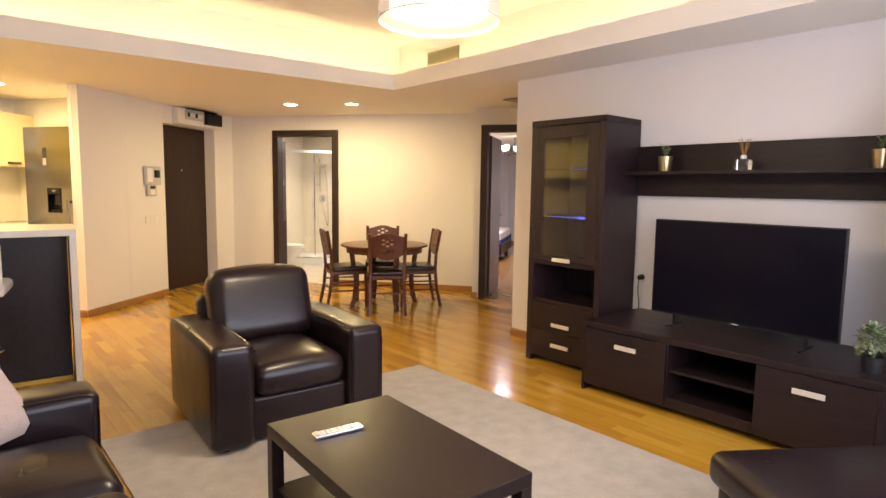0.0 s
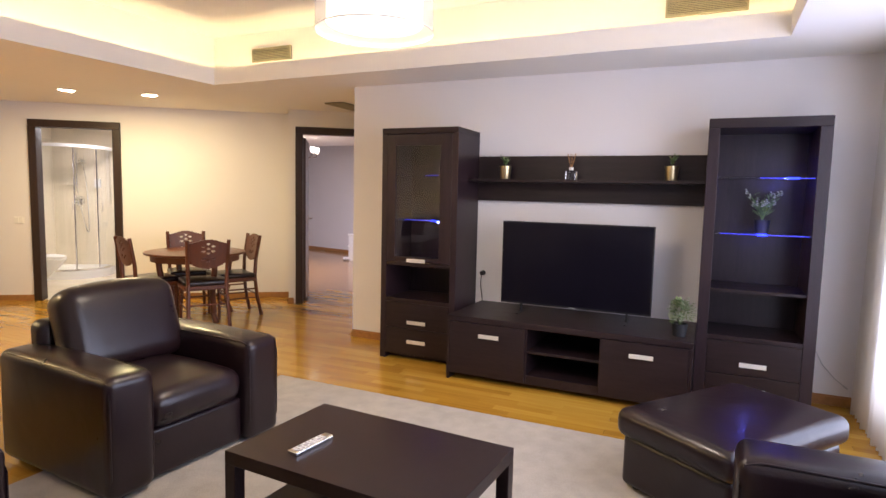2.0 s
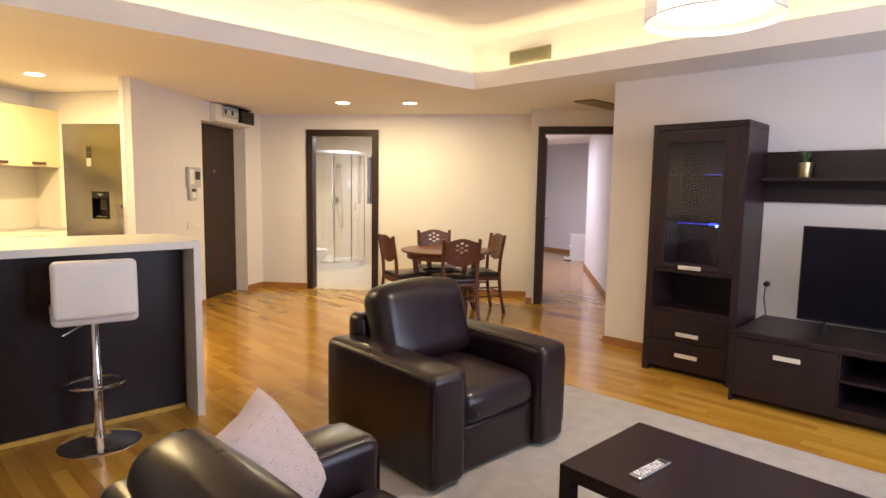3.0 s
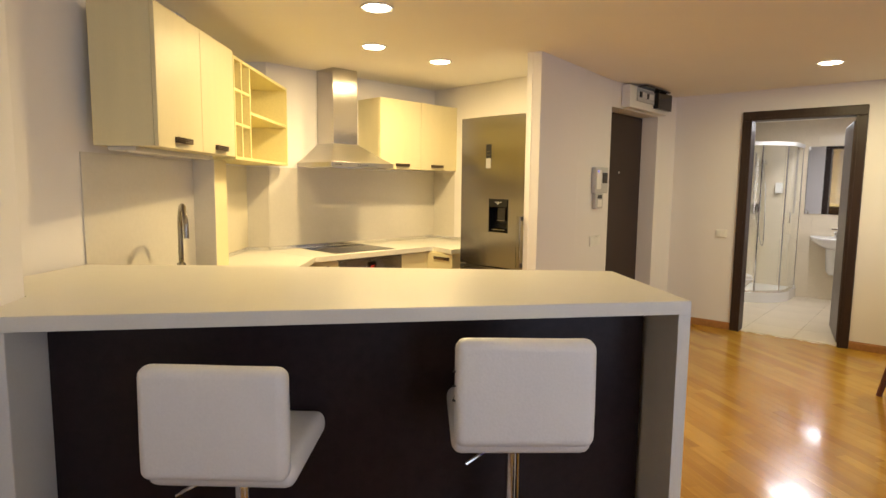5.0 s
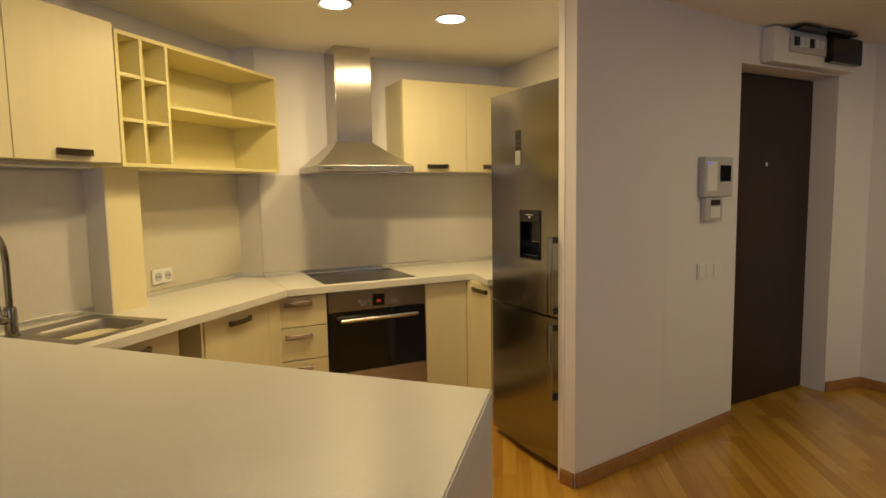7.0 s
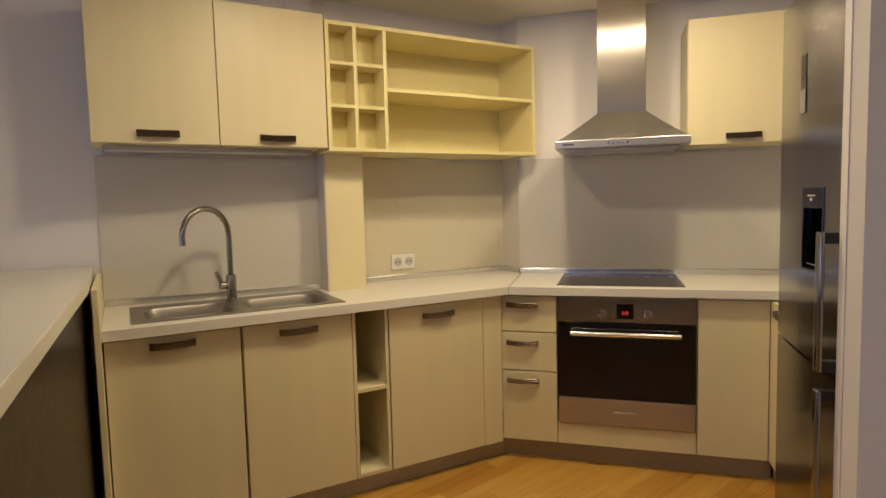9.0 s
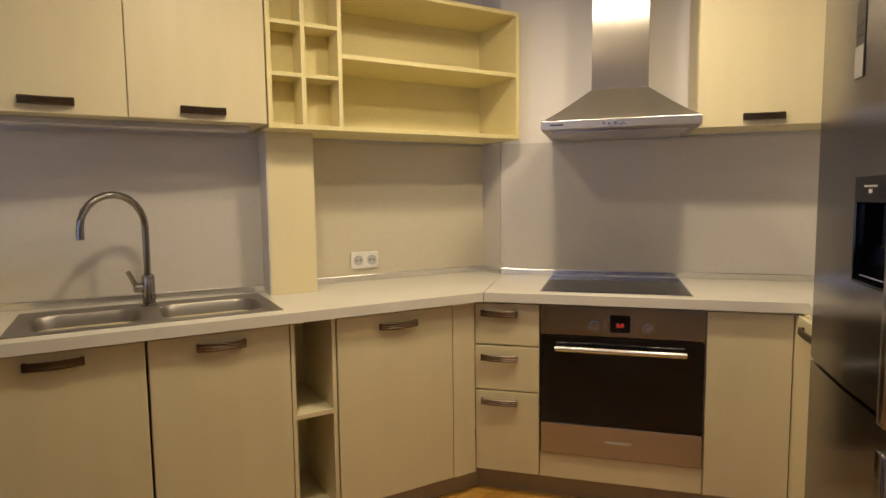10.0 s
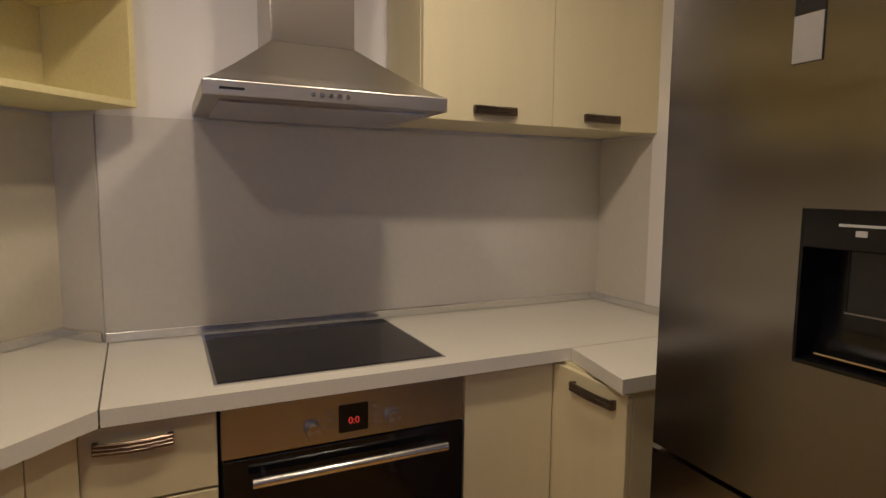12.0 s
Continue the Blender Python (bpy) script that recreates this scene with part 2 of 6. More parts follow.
def tube(bm, pts, r, seg=10):
    """A round tube along points."""
    pts = [Vector(p) for p in pts]
    rings = []
    up = Vector((0.123, 0.31, 0.94))
    for k, p in enumerate(pts):
        d = (pts[min(k + 1, len(pts) - 1)] - pts[max(k - 1, 0)]).normalized()
        a = d.cross(up).normalized()
        b = d.cross(a)
        rings.append([bm.verts.new(p + r * (math.cos(2 * math.pi * j / seg) * a + math.sin(2 * math.pi * j / seg) * b)) for j in range(seg)])
    for a, b in zip(rings, rings[1:]):
        for j in range(seg):
            bm.faces.new((a[j], a[(j + 1) % seg], b[(j + 1) % seg], b[j]))
    bm.faces.new(rings[0])
    bm.faces.new(list(reversed(rings[-1])))


def finish(bm, name, mat, smooth=False):
    bmesh.ops.recalc_face_normals(bm, faces=bm.faces)
    me = bpy.data.meshes.new(name)
    bm.to_mesh(me)
    bm.free()
    me.materials.append(mat)
    if smooth:
        me.shade_smooth()
        me.set_sharp_from_angle(angle=radians(40))
    return me


def part(name, bm, mat, parent, label="", smooth=False, m=None):
    ob = new(name, finish(bm, name, mat, smooth))
    ob.parent = parent
    if m is not None:
        ob.matrix_basis = m
    if label:
        ob["label"] = label
    return ob


def boxpart(name, dims, mat, parent, bevel=0.003, label="", seg=2, m=None):
    bm = bmesh.new()
    box(bm, *dims, bevel=bevel, seg=seg)
    return part(name, bm, mat, parent, label, m=m)


def soft_box(bm, x0, x1, y0, y1, z0, z1, bevel, puff=0.0, seg=5):
    """A padded block: rounded edges, swelling a little in the middle of its top."""
    b2 = bmesh.new()
    box(b2, x0, x1, y0, y1, z0, z1, bevel, seg)
    bmesh.ops.subdivide_edges(b2, edges=[e for e in b2.edges if e.calc_length() > 0.12], cuts=5, use_grid_fill=True)
    for v in b2.verts:
        u_ = (v.co.x - x0) / (x1 - x0)
        w_ = (v.co.y - y0) / (y1 - y0)
        if v.co.z > (z0 + z1) / 2:
            v.co.z += puff * math.sin(math.pi * min(max(u_, 0), 1)) * math.sin(math.pi * min(max(w_, 0), 1))
        v.co += Vector(noise.noise_vector(v.co * 3.5)) * 0.0035
    me = bpy.data.meshes.new("tmp")
    b2.to_mesh(me)
    b2.free()
    bm.from_mesh(me)
    bpy.data.meshes.remove(me)


def thing(name, m, label, category, group=""):
    ob = new(name)
    ob.empty_display_size = 0.1
    ob.matrix_basis = m
    return tagged(ob, label, category, group)


def structure(name, bm, mat, label="", category="", smooth=False):
    return tagged(new(name, finish(bm, name, mat, smooth)), label or name.replace("_", " "), category or name.split("_")[0], kind="structure")


def frame_of(p, angle):
    """A pose at a floor point, turned about z."""
    return pose(p[0], p[1], 0, 0, 0, angle)


# ---------------------------------------------------------------- plan
# hob side of the kitchen: H maps (along the wall, into the wall); sink side: S
HO = (-0.752, 7.095)
H = frame_of(HO, 32.5)
S = frame_of(HO, 77.8)


def hp(e, m):
    v = H @ Vector((e, m, 0))
    return (v.x, v.y)


def sp(s, n):
    v = S @ Vector((s, n, 0))
    return (v.x, v.y)


SW, SE, B = (-1.63, -0.62), (3.76, -0.62), (3.75, 3.49)
B2, BE, Q, J, K = (5.55, 3.80), (5.46, 4.10), (4.745, 5.085), (5.10, 5.34), (2.95, 8.26)
R, E1, P = (2.65, 8.12), (1.83, 7.555), (0.80, 6.665)
P2 = hp(1.06, -1.114)
N1, N2, N3 = hp(1.76, -1.08), hp(1.80, 0.60), hp(-0.03, 0.60)
N4 = sp(0.41, 0.62)
C1, C2, C3, C4 = sp(-0.578, 0.62), sp(-0.578, 0.42), sp(-0.77, 0.42), sp(-0.77, 0.55)
W3 = sp(-2.30, 0.664)
W2, W1 = (-1.98, 4.80), (-1.63, 4.75)


def wall(name, p0, p1, mat=None, z0=0.0, z1=None, thick=0.12, holes=(), label=""):
    """A wall with the room on the left of p0 to p1; holes are (s0, s1, z0, z1)."""
    z1 = CEIL + 0.04 if z1 is None else z1
    d = Vector(p1) - Vector(p0)
    length, ang = d.length, math.degrees(math.atan2(d.y, d.x))
    bm = bmesh.new()
    s = 0.0
    for h0, h1, a, b in sorted(holes):
        if h0 > s:
            box(bm, s, h0, -thick, 0, z0, z1)
        if a > z0:
            box(bm, h0, h1, -thick, 0, z0, a)
        if b < z1:
            box(bm, h0, h1, -thick, 0, b, z1)
        s = h1
    if s < length:
        box(bm, s, length, -thick, 0, z0, z1)
    ob = structure(name, bm, mat or M_WALL, label or "plain off-white painted wall", "wall")
    ob.matrix_basis = frame_of(p0, ang)
    return ob


def along(p0, p1):
    d = Vector(p1) - Vector(p0)
    return frame_of(p0, math.degrees(math.atan2(d.y, d.x))), d.length


def dist(a, b):
    return (Vector(a) - Vector(b)).length


BATH_A, BATH_B = (3.282, 7.684), (3.90, 6.94)
BED_A, BED_B = (4.806, 5.002), (5.358, 4.244)
HEAD = 2.08
wall("wall_south", SW, SE, holes=[(1.4, 4.95, 0.15, 2.25)])
wall("wall_television", SE, B, label="white painted wall behind the television unit")
wall("wall_passage", B, B2)
wall("wall_passage_end", B2, BE)
bed0 = dist(BE, BED_B) + 0.03
wall("wall_bedroom_door", BE, Q, holes=[(bed0 + 0.04, dist(BE, BED_A) - 0.05, 0, HEAD)])
wall("wall_jog", Q, J)
b1, b0 = dist(J, BATH_A), dist(J, BATH_B)
wall("wall_bathroom_door", J, K, holes=[(b0 + 0.07, b1 - 0.07, 0, HEAD)])
wall("wall_entry_side", K, R)
wall("wall_entry_door", R, E1, holes=[(0.0, dist(R, E1) - 0.0, 0, 2.126)], thick=0.22)
wall("wall_intercom", E1, P, thick=0.11)
wall("wall_pier", P, P2, thick=0.02)
wall("wall_fridge_side", P2, N1, thick=0.02)
wall("wall_niche", N1, N2, thick=0.05)
wall("wall_hob", N2, N3, label="white painted wall behind the hob")
wall("wall_corner", N3, N4)
wall("wall_socket", N4, C1)
bm = bmesh.new()
prism(bm, [C2, sp(-0.578, 0.70), sp(-0.77, 0.70), C3], 0.0, 1.556)
structure("wall_column", bm, M_COLUMN, "cream boxed-in column in the kitchen", "column")
wall("wall_over_column", C1, sp(-0.77, 0.62), z0=1.556)
wall("wall_over_column_return", sp(-0.77, 0.62), C4, z0=1.556)
wall("wall_sink", C4, W3)
wall("wall_kitchen_south", W3, W2)
wall("wall_bar_end", W2, W1)
wall("wall_west", W1, SW)

bm = bmesh.new()
box(bm, -4, 9.5, -1.2, 12, -0.12, -0.012)
structure("floor", bm, M_OAKB, "honey coloured oak parquet floor", "floor")

# ceiling: soffit with a tray cut out, its lip, and the raised ceiling
T_SE, T_NE, T_NW, T_SW = (3.135, 0.058), (3.24, 4.705), (-1.15, 4.93), (-1.15, 0.058)
bm = bmesh.new()
out = [(-4, -1.2), (9.5, -1.2), (9.5, 12), (-4, 12)]
inn = [T_SW, T_SE, T_NE, T_NW]
LIP = 2.50
ov = [bm.verts.new((x, y, CEIL)) for x, y in out]
iv = [bm.verts.new((x, y, CEIL)) for x, y in inn]
lv = [bm.verts.new((x, y, LIP)) for x, y in inn]
cx, cy = 1.0, 2.4


def grow(p, k):
    return (p[0] + k * (1 if p[0] > cx else -1), p[1] + k * (1 if p[1] > cy else -1))


sv = [bm.verts.new((*grow(p, 0.06), LIP)) for p in inn]
bv = [bm.verts.new((*grow(p, 0.06), LIP - 0.10)) for p in inn]
wv = [bm.verts.new((*grow(p, 0.27), LIP - 0.10)) for p in inn]
tv = [bm.verts.new((*grow(p, 0.27), 2.86)) for p in inn]
for k in range(4):
    j = (k + 1) % 4
    for a, b in ((ov, iv), (iv, lv), (lv, sv), (sv, bv), (bv, wv), (wv, tv)):
        bm.faces.new((a[k], a[j], b[j], b[k]))
bm.faces.new(tv)
structure("ceiling", bm, M_CEIL, "white plasterboard ceiling with a lit cove tray", "ceiling")

# warm strip light lying in the cove
for k in range(4):
    a, b = grow(inn[k], 0.12), grow(inn[(k + 1) % 4], 0.12)
    fm, ln_ = along(a, b)
    bm = bmesh.new()
    box(bm, 0.05, ln_ - 0.05, -0.012, 0.012, LIP - 0.098, LIP - 0.085)
    ob = tagged(new("cove_light", finish(bm, "cove_light", M_LED)), "warm white strip light hidden in the ceiling cove", "light", "cove lights")
    ob.matrix_basis = fm

# ---------------------------------------------------------------- trim


def baseboard(p0, p1, a=0.0, b=None):
    m, ln_ = along(p0, p1)
    bm = bmesh.new()
    b = ln_ if b is None else b
    box(bm, a, b, 0.001, 0.014, 0.0, 0.062, 0.003, 1)
    box(bm, a, b, 0.001, 0.009, 0.058, 0.072, 0.002, 1)
    ob = structure("baseboard", bm, M_OAKB, "honey oak baseboard along the wall", "baseboard")
    ob.matrix_basis = m


baseboard(SE, B)
baseboard(SW, SE)
baseboard(Q, J)
baseboard(J, K, 0, b0 - 0.012)
baseboard(J, K, b1 + 0.012, dist(J, K))
baseboard(K, R)
baseboard(E1, P)
baseboard(P, P2)
baseboard(B, B2)
baseboard(W1, SW)
baseboard(BE, Q, dist(BE, BED_A) + 0.04)


def door_frame(name, p0, p1, s0, s1, top, label):
    """Dark casing round an opening s0 to s1 (outer edges) in the wall p0 p1."""
    m, _ = along(p0, p1)
    t = thing(name, m, label, "door frame")
    w = 0.085
    for nm, dims in (("jamb", (s0, s0 + w, -0.125, 0.028, 0, top - w)), ("jamb", (s1 - w, s1, -0.125, 0.028, 0, top - w)), ("head", (s0, s1, -0.125, 0.029, top - w, top))):
        part_ = boxpart(nm, dims, M_DOOR, t, 0.006)
        a, b, _, _, z0, z1 = dims
        bm = bmesh.new()
        if nm == "jamb":
            x = b - 0.022 if a == s0 else a
            box(bm, x, x + 0.022, 0.028, 0.036, z0, z1, 0.003)
        else:
            box(bm, a + 0.06, b - 0.06, 0.029, 0.036, z0, z0 + 0.022, 0.003)
        part("bead", bm, M_DOOR, part_)
    return t


door_frame("door_frame", J, K, b0 - 0.012, b1 + 0.012, 2.15, "dark brown wooden frame of the open bathroom door")
door_frame("door_frame", BE, Q, dist(BE, BED_B) - 0.03, dist(BE, BED_A) + 0.02, 2.15, "dark brown wooden frame of the open bedroom door")


def lever(t, x, y, z, side=1):
    bm = bmesh.new()
    cyl(bm, (x, y, z), (x, y + side * 0.008, z), 0.026, seg=20)
    cyl(bm, (x, y, z), (x, y + side * 0.05, z), 0.009, seg=10)
    tube(bm, [(x, y + side * 0.05, z), (x + 0.05, y + side * 0.052, z), (x + 0.12, y + side * 0.05, z - 0.004)], 0.008)
    part("door_handle", bm, M_CHROME, t, "brushed metal lever handle", smooth=True)


def door_leaf(name, m, width, top, label, mat):
    """A leaf from its hinge along +x, in the plane y = 0."""
    t = thing(name, m, label, "door")
    boxpart("leaf", (0, width, -0.02, 0.02, 0.008, top), mat, t, 0.003)
    lever(t, width - 0.14, 0.02, 1.02, 1)
    lever(t, width - 0.14, -0.02, 1.02, -1)
    return t


M_LEAFDOOR = material("grey_brown_door", (0.085, 0.060, 0.055), 0.35, vary=0.2, scale=4, bump=0.05, stretch=(8, 8, 0.5))
KD = math.degrees(math.atan2(J[1] - K[1], J[0] - K[0]))
U = frame_of(K, KD)                       # bathroom: x along the door wall, -y into the room ... y is turned below
VB = U @ pose(0, 0, 0, 0, 0, 90)          # +x goes into the bathroom, +y back towards the entry corner


def bath(u, v, z=0.0, turn=0.0):
    """A pose in the bathroom: u along its door wall from the entry corner, v into it."""
    return U @ pose(u, v, z, 0, 0, turn)


door_leaf("bathroom_door", bath(1.545, 0.13, 0, 101), 0.80, 2.03, "dark grey-brown bathroom door standing open inwards", M_LEAFDOOR)
AD = math.degrees(math.atan2(BED_B[1] - BED_A[1], BED_B[0] - BED_A[0]))
UB = frame_of(BED_A, AD)
door_leaf("bedroom_door", UB @ pose(0.075, 0.13, 0, 0, 0, 89), 0.78, 2.03, "dark grey-brown bedroom door standing open inwards", M_LEAFDOOR)

# entry door in its reveal
ME, LE = along(E1, R)
t = thing("entry_door", ME, "dark brown entrance door closed in a deep white reveal", "door")
boxpart("leaf", (0.002, LE - 0.002, 0.16, 0.21, 0.005, 2.12), M_DOOR, t, 0.004)
bm = bmesh.new()
cyl(bm, (0.50, 0.152, 1.56), (0.50, 0.162, 1.56), 0.013, seg=14)
part("peephole", bm, M_CHROME, t, "small metal peephole", smooth=True)
bm = bmesh.new()
box(bm, -0.11, 0.0, 0.0, 0.22, 0, CEIL)
box(bm, LE, LE + 0.12, 0.012, 0.22, 0, CEIL)
ob = structure("trim", bm, M_WALL, "white painted reveal of the entrance door", "trim")
ob.matrix_basis = ME

# fuse box over the entry door
t = thing("fuse_box", ME, "white fuse box with its smoked cover raised, over the entrance door", "fuse box")
boxpart("housing", (0.17, 1.02, -0.085, -0.002, 2.135, 2.335), M_WHITEPL, t, 0.008)
boxpart("inner_panel", (0.30, 0.66, -0.100, -0.084, 2.20, 2.31), M_GREYPL, t, 0.003, "grey panel with breaker switches")
for k in range(6):
    boxpart("breaker", (0.33 + 0.05 * k, 0.365 + 0.05 * k, -0.112, -0.099, 2.235, 2.285), M_BLACK if k in (0, 3) else M_WHITEPL, t, 0.002)
boxpart("smoked_cover", (0.66, 1.0, -0.135, -0.084, 2.165, 2.325), M_GLASSBLK, t, 0.012, "dark smoked plastic cover")
boxpart("cover_flap", (0.30, 0.85, -0.175, -0.09, 2.322, 2.333), M_GLASSBLK, t, 0.003, "dark raised flap")

# intercom and switches on the wall beside the entry door
MI, LI = along(P, E1)
t = thing("intercom", MI, "grey video intercom with a small dark screen on the wall", "intercom")
boxpart("body", (0.955, 1.235, -0.042, -0.002, 1.365, 1.585), M_GREYPL, t, 0.008)
boxpart("screen", (1.10, 1.205, -0.047, -0.041, 1.45, 1.54), M_GLASSBLK, t, 0.003, "small dark screen")
boxpart("button_strip", (0.975, 1.07, -0.046, -0.041, 1.40, 1.56), M_WHITEPL, t, 0.003)
boxpart("led", (0.99, 1.0, -0.049, -0.045, 1.545, 1.552), M_BLUE, t, 0.001, "tiny blue indicator light")
t = thing("door_phone", MI, "small grey keypad unit under the intercom", "keypad")
boxpart("body", (0.985, 1.15, -0.034, -0.002, 1.235, 1.362), M_GREYPL, t, 0.006)
boxpart("display", (1.03, 1.12, -0.038, -0.033, 1.32, 1.35), M_BLACK, t, 0.002)
boxpart("key_pad", (1.03, 1.12, -0.037, -0.033, 1.25, 1.31), M_WHITEPL, t, 0.002)


def switch(m, x0, x1, z0, z1, side, rockers, label):
    t = thing("light_switch", m, label, "switch", "wall switches")
    y = sorted((side * 0.001, side * 0.010))
    boxpart("plate", (x0, x1, y[0], y[1], z0, z1), M_WHITEPL, t, 0.003)
    w = (x1 - x0 - 0.02) / rockers
    y = sorted((side * 0.008, side * 0.014))
    for k in range(rockers):
        boxpart("rocker", (x0 + 0.01 + w * k + 0.002, x0 + 0.01 + w * (k + 1) - 0.002, y[0], y[1], z0 + 0.01, z1 - 0.01), M_WHITEPL, t, 0.002)


switch(MI, 0.96, 1.19, 0.91, 1.0, -1, 3, "white triple light switch on the wall by the entrance")
MJ, LJ = along(K, J)
switch(MJ, 0.46, 0.565, 0.925, 1.005, -1, 2, "white double light switch beside the bathroom door")

# vents
def vent(m, y0, y1, z0, z1, slats, label, upright=0):
    t = thing("air_vent", m, label, "vent", "ceiling vents")
    boxpart("backing", (-0.002, 0.004, y0, y1, z0, z1), M_BLACK, t, 0.0)
    f = 0.014
    for d in ((-0.012, -0.002, y0, y1, z0, z0 + f), (-0.012, -0.002, y0, y1, z1 - f, z1), (-0.012, -0.002, y0, y0 + f, z0 + f, z1 - f), (-0.012, -0.002, y1 - f, y1, z0 + f, z1 - f)):
        boxpart("frame", d, M_GRILLE, t, 0.002)
    for k in range(slats):
        z = z0 + f + (z1 - z0 - 2 * f) * (k + 0.5) / slats
        boxpart("slat", (-0.011, -0.003, y0 + f, y1 - f, z - 0.0028, z + 0.0028), M_GRILLE, t, 0.0)
    for k in range(upright):
        y = y0 + f + (y1 - y0 - 2 * f) * (k + 0.5) / upright
        boxpart("bar", (-0.012, -0.009, y - 0.0014, y + 0.0014, z0 + f, z1 - f), M_GRILLE, t, 0.0)


vent(pose(3.493, 4.57, 0, 0, 0, -1.3) @ pose(0, -4.57, 0), 4.00, 4.47, 2.585, 2.71, 7, "beige slatted air vent in the cove wall")
vent(pose(3.405, 0.77, 0, 0, 0, -1.3) @ pose(0, -0.77, 0), 0.28, 0.78, 2.597, 2.715, 8, "beige gridded air vent in the cove wall", 26)
t = thing("air_vent", pose(0, 0, CEIL - 0.001), "pale slatted air vent in the passage ceiling", "vent", "ceiling vents")
boxpart("backing", (4.45, 5.25, 4.10, 4.34, -0.006, 0.0), M_BLACK, t, 0)
for k in range(11):
    boxpart("slat", (4.45, 5.25, 4.105 + 0.0215 * k, 4.118 + 0.0215 * k, -0.014, -0.005), M_GRILLE, t, 0)

# recessed spots
for k, (sx, sy) in enumerate(SPOTS):
    t = thing("ceiling_spot", pose(sx, sy, CEIL), "round recessed ceiling spot, switched on", "spot light", "ceiling spots")
    bm = bmesh.new()
    lathe(bm, [(0.074, -0.001), (0.088, -0.001), (0.090, -0.006), (0.086, -0.010), (0.074, -0.006)], 24)
    part("ring", bm, M_WHITEPL, t, smooth=True)
    bm = bmesh.new()
    lathe(bm, [(0.074, -0.003), (0.067, -0.009), (0.03, -0.012), (0.001, -0.0125)], 24)
    part("lens", bm, M_BULB, t, "glowing lens", smooth=True)

# ---------------------------------------------------------------- kitchen
WT0, WT1 = 0.845, 0.883


def bow_handle(parent, x0, x1, z, y, mat=M_BRONZE):
    """A flat ribbed bow handle on a front that faces -y."""
    bm = bmesh.new()
    n = 8
    for j, dz in enumerate((-0.0085, 0.0, 0.0085)):
        pts = []
        for k in range(n + 1):
            s = k / n
            pts.append((x0 + (x1 - x0) * s, y - 0.014 - 0.006 * math.sin(math.pi * s), z + dz - 0.002 * math.sin(math.pi * s)))
        tube(bm, pts, 0.0052, 6)
    for x in (x0 + 0.004, x1 - 0.004):
        box(bm, x - 0.006, x + 0.006, y - 0.016, y, z - 0.013, z + 0.013, 0.002)
    return part("handle", bm, mat, parent, "ribbed dark bronze bow handle", smooth=True)


def base_unit(m, x0, x1, y, z0, z1, label, handle=None, depth=0.5, fronts=None):
    t = thing("base_cabinet", m, label, "cabinet", "kitchen base units")
    boxpart("body", (x0 + 0.001, x1 - 0.001, y + 0.0195, y + depth, z0, WT0 - 0.002), M_CREAM, t, 0.0)
    for za, zb, hz in (fronts or [(z0, z1, None)]):
        d = boxpart("drawer_front" if fronts else "door", (x0 + 0.0025, x1 - 0.0025, y, y + 0.019, za + 0.002, zb - 0.002), M_CREAM, t, 0.0025)
        if handle:
            bow_handle(d, handle[0], handle[1], hz or handle[2], y)
    return t


# hob side
base_unit(H, -0.045, 0.233, 0.03, 0.10, 0.835, "cream three-drawer kitchen base unit beside the oven", (-0.014, 0.138), fronts=[(0.655, 0.835, 0.792), (0.458, 0.653, 0.601), (0.10, 0.456, 0.41)])
base_unit(H, 0.868, 1.1685, 0.03, 0.10, 0.835, "plain cream kitchen corner unit beside the oven")
t = thing("oven_housing", H, "cream panel under the built-in oven", "cabinet", "kitchen base units")
boxpart("panel", (0.235, 0.866, 0.03, 0.049, 0.102, 0.207), M_CREAM, t, 0.002)
boxpart("body", (0.236, 0.865, 0.07, 0.55, 0.10, 0.20), M_CREAM, t, 0.0)
t = thing("oven", H, "stainless steel built-in electric oven with black glass door", "oven")
boxpart("body", (0.238, 0.864, 0.045, 0.55, 0.212, 0.838), M_BLACK, t, 0.002)
cp = boxpart("control_panel", (0.238, 0.864, 0.022, 0.044, 0.716, 0.838), M_STEELH, t, 0.002, "brushed steel control panel")
dd = boxpart("door", (0.240, 0.862, 0.020, 0.044, 0.345, 0.712), M_GLASSBLK, t, 0.003, "black glass oven door")
boxpart("trim_panel", (0.240, 0.862, 0.020, 0.044, 0.213, 0.342), M_SATIN, t, 0.002, "brushed steel lower panel")
boxpart("badge", (0.50, 0.60, 0.0185, 0.0205, 0.275, 0.284), M_GREYPL, t, 0.0)
bm = bmesh.new()
cyl(bm, (0.30, -0.018, 0.667), (0.795, -0.018, 0.667), 0.0115, seg=16)
for x in (0.33, 0.765):
    cyl(bm, (x, -0.018, 0.667), (x, 0.022, 0.667), 0.008, seg=10)
part("handle", bm, M_ALU, dd, "steel bar handle", smooth=True)
for x in (0.447, 0.655):
    bm = bmesh.new()
    lathe(bm, [(0.001, 0.022), (0.017, 0.022), (0.019, 0.019), (0.019, 0.0), (0.022, 0.0)], 24)
    part("knob", bm, M_STEELH, cp, "round steel knob", smooth=True, m=pose(x, 0.0215, 0.7565, 90))
ds = boxpart("display", (0.513, 0.589, 0.0195, 0.0225, 0.735, 0.806), M_GLASSBLK, cp, 0.001, "black display")
for x in (0.493, 0.609):
    for z in (0.748, 0.768, 0.788):
        bm = bmesh.new()
        lathe(bm, [(0.001, 0.004), (0.006, 0.004), (0.0065, 0.0)], 12)
        part("button", bm, M_STEELH, cp, smooth=True, m=pose(x, 0.0215, z, 90))
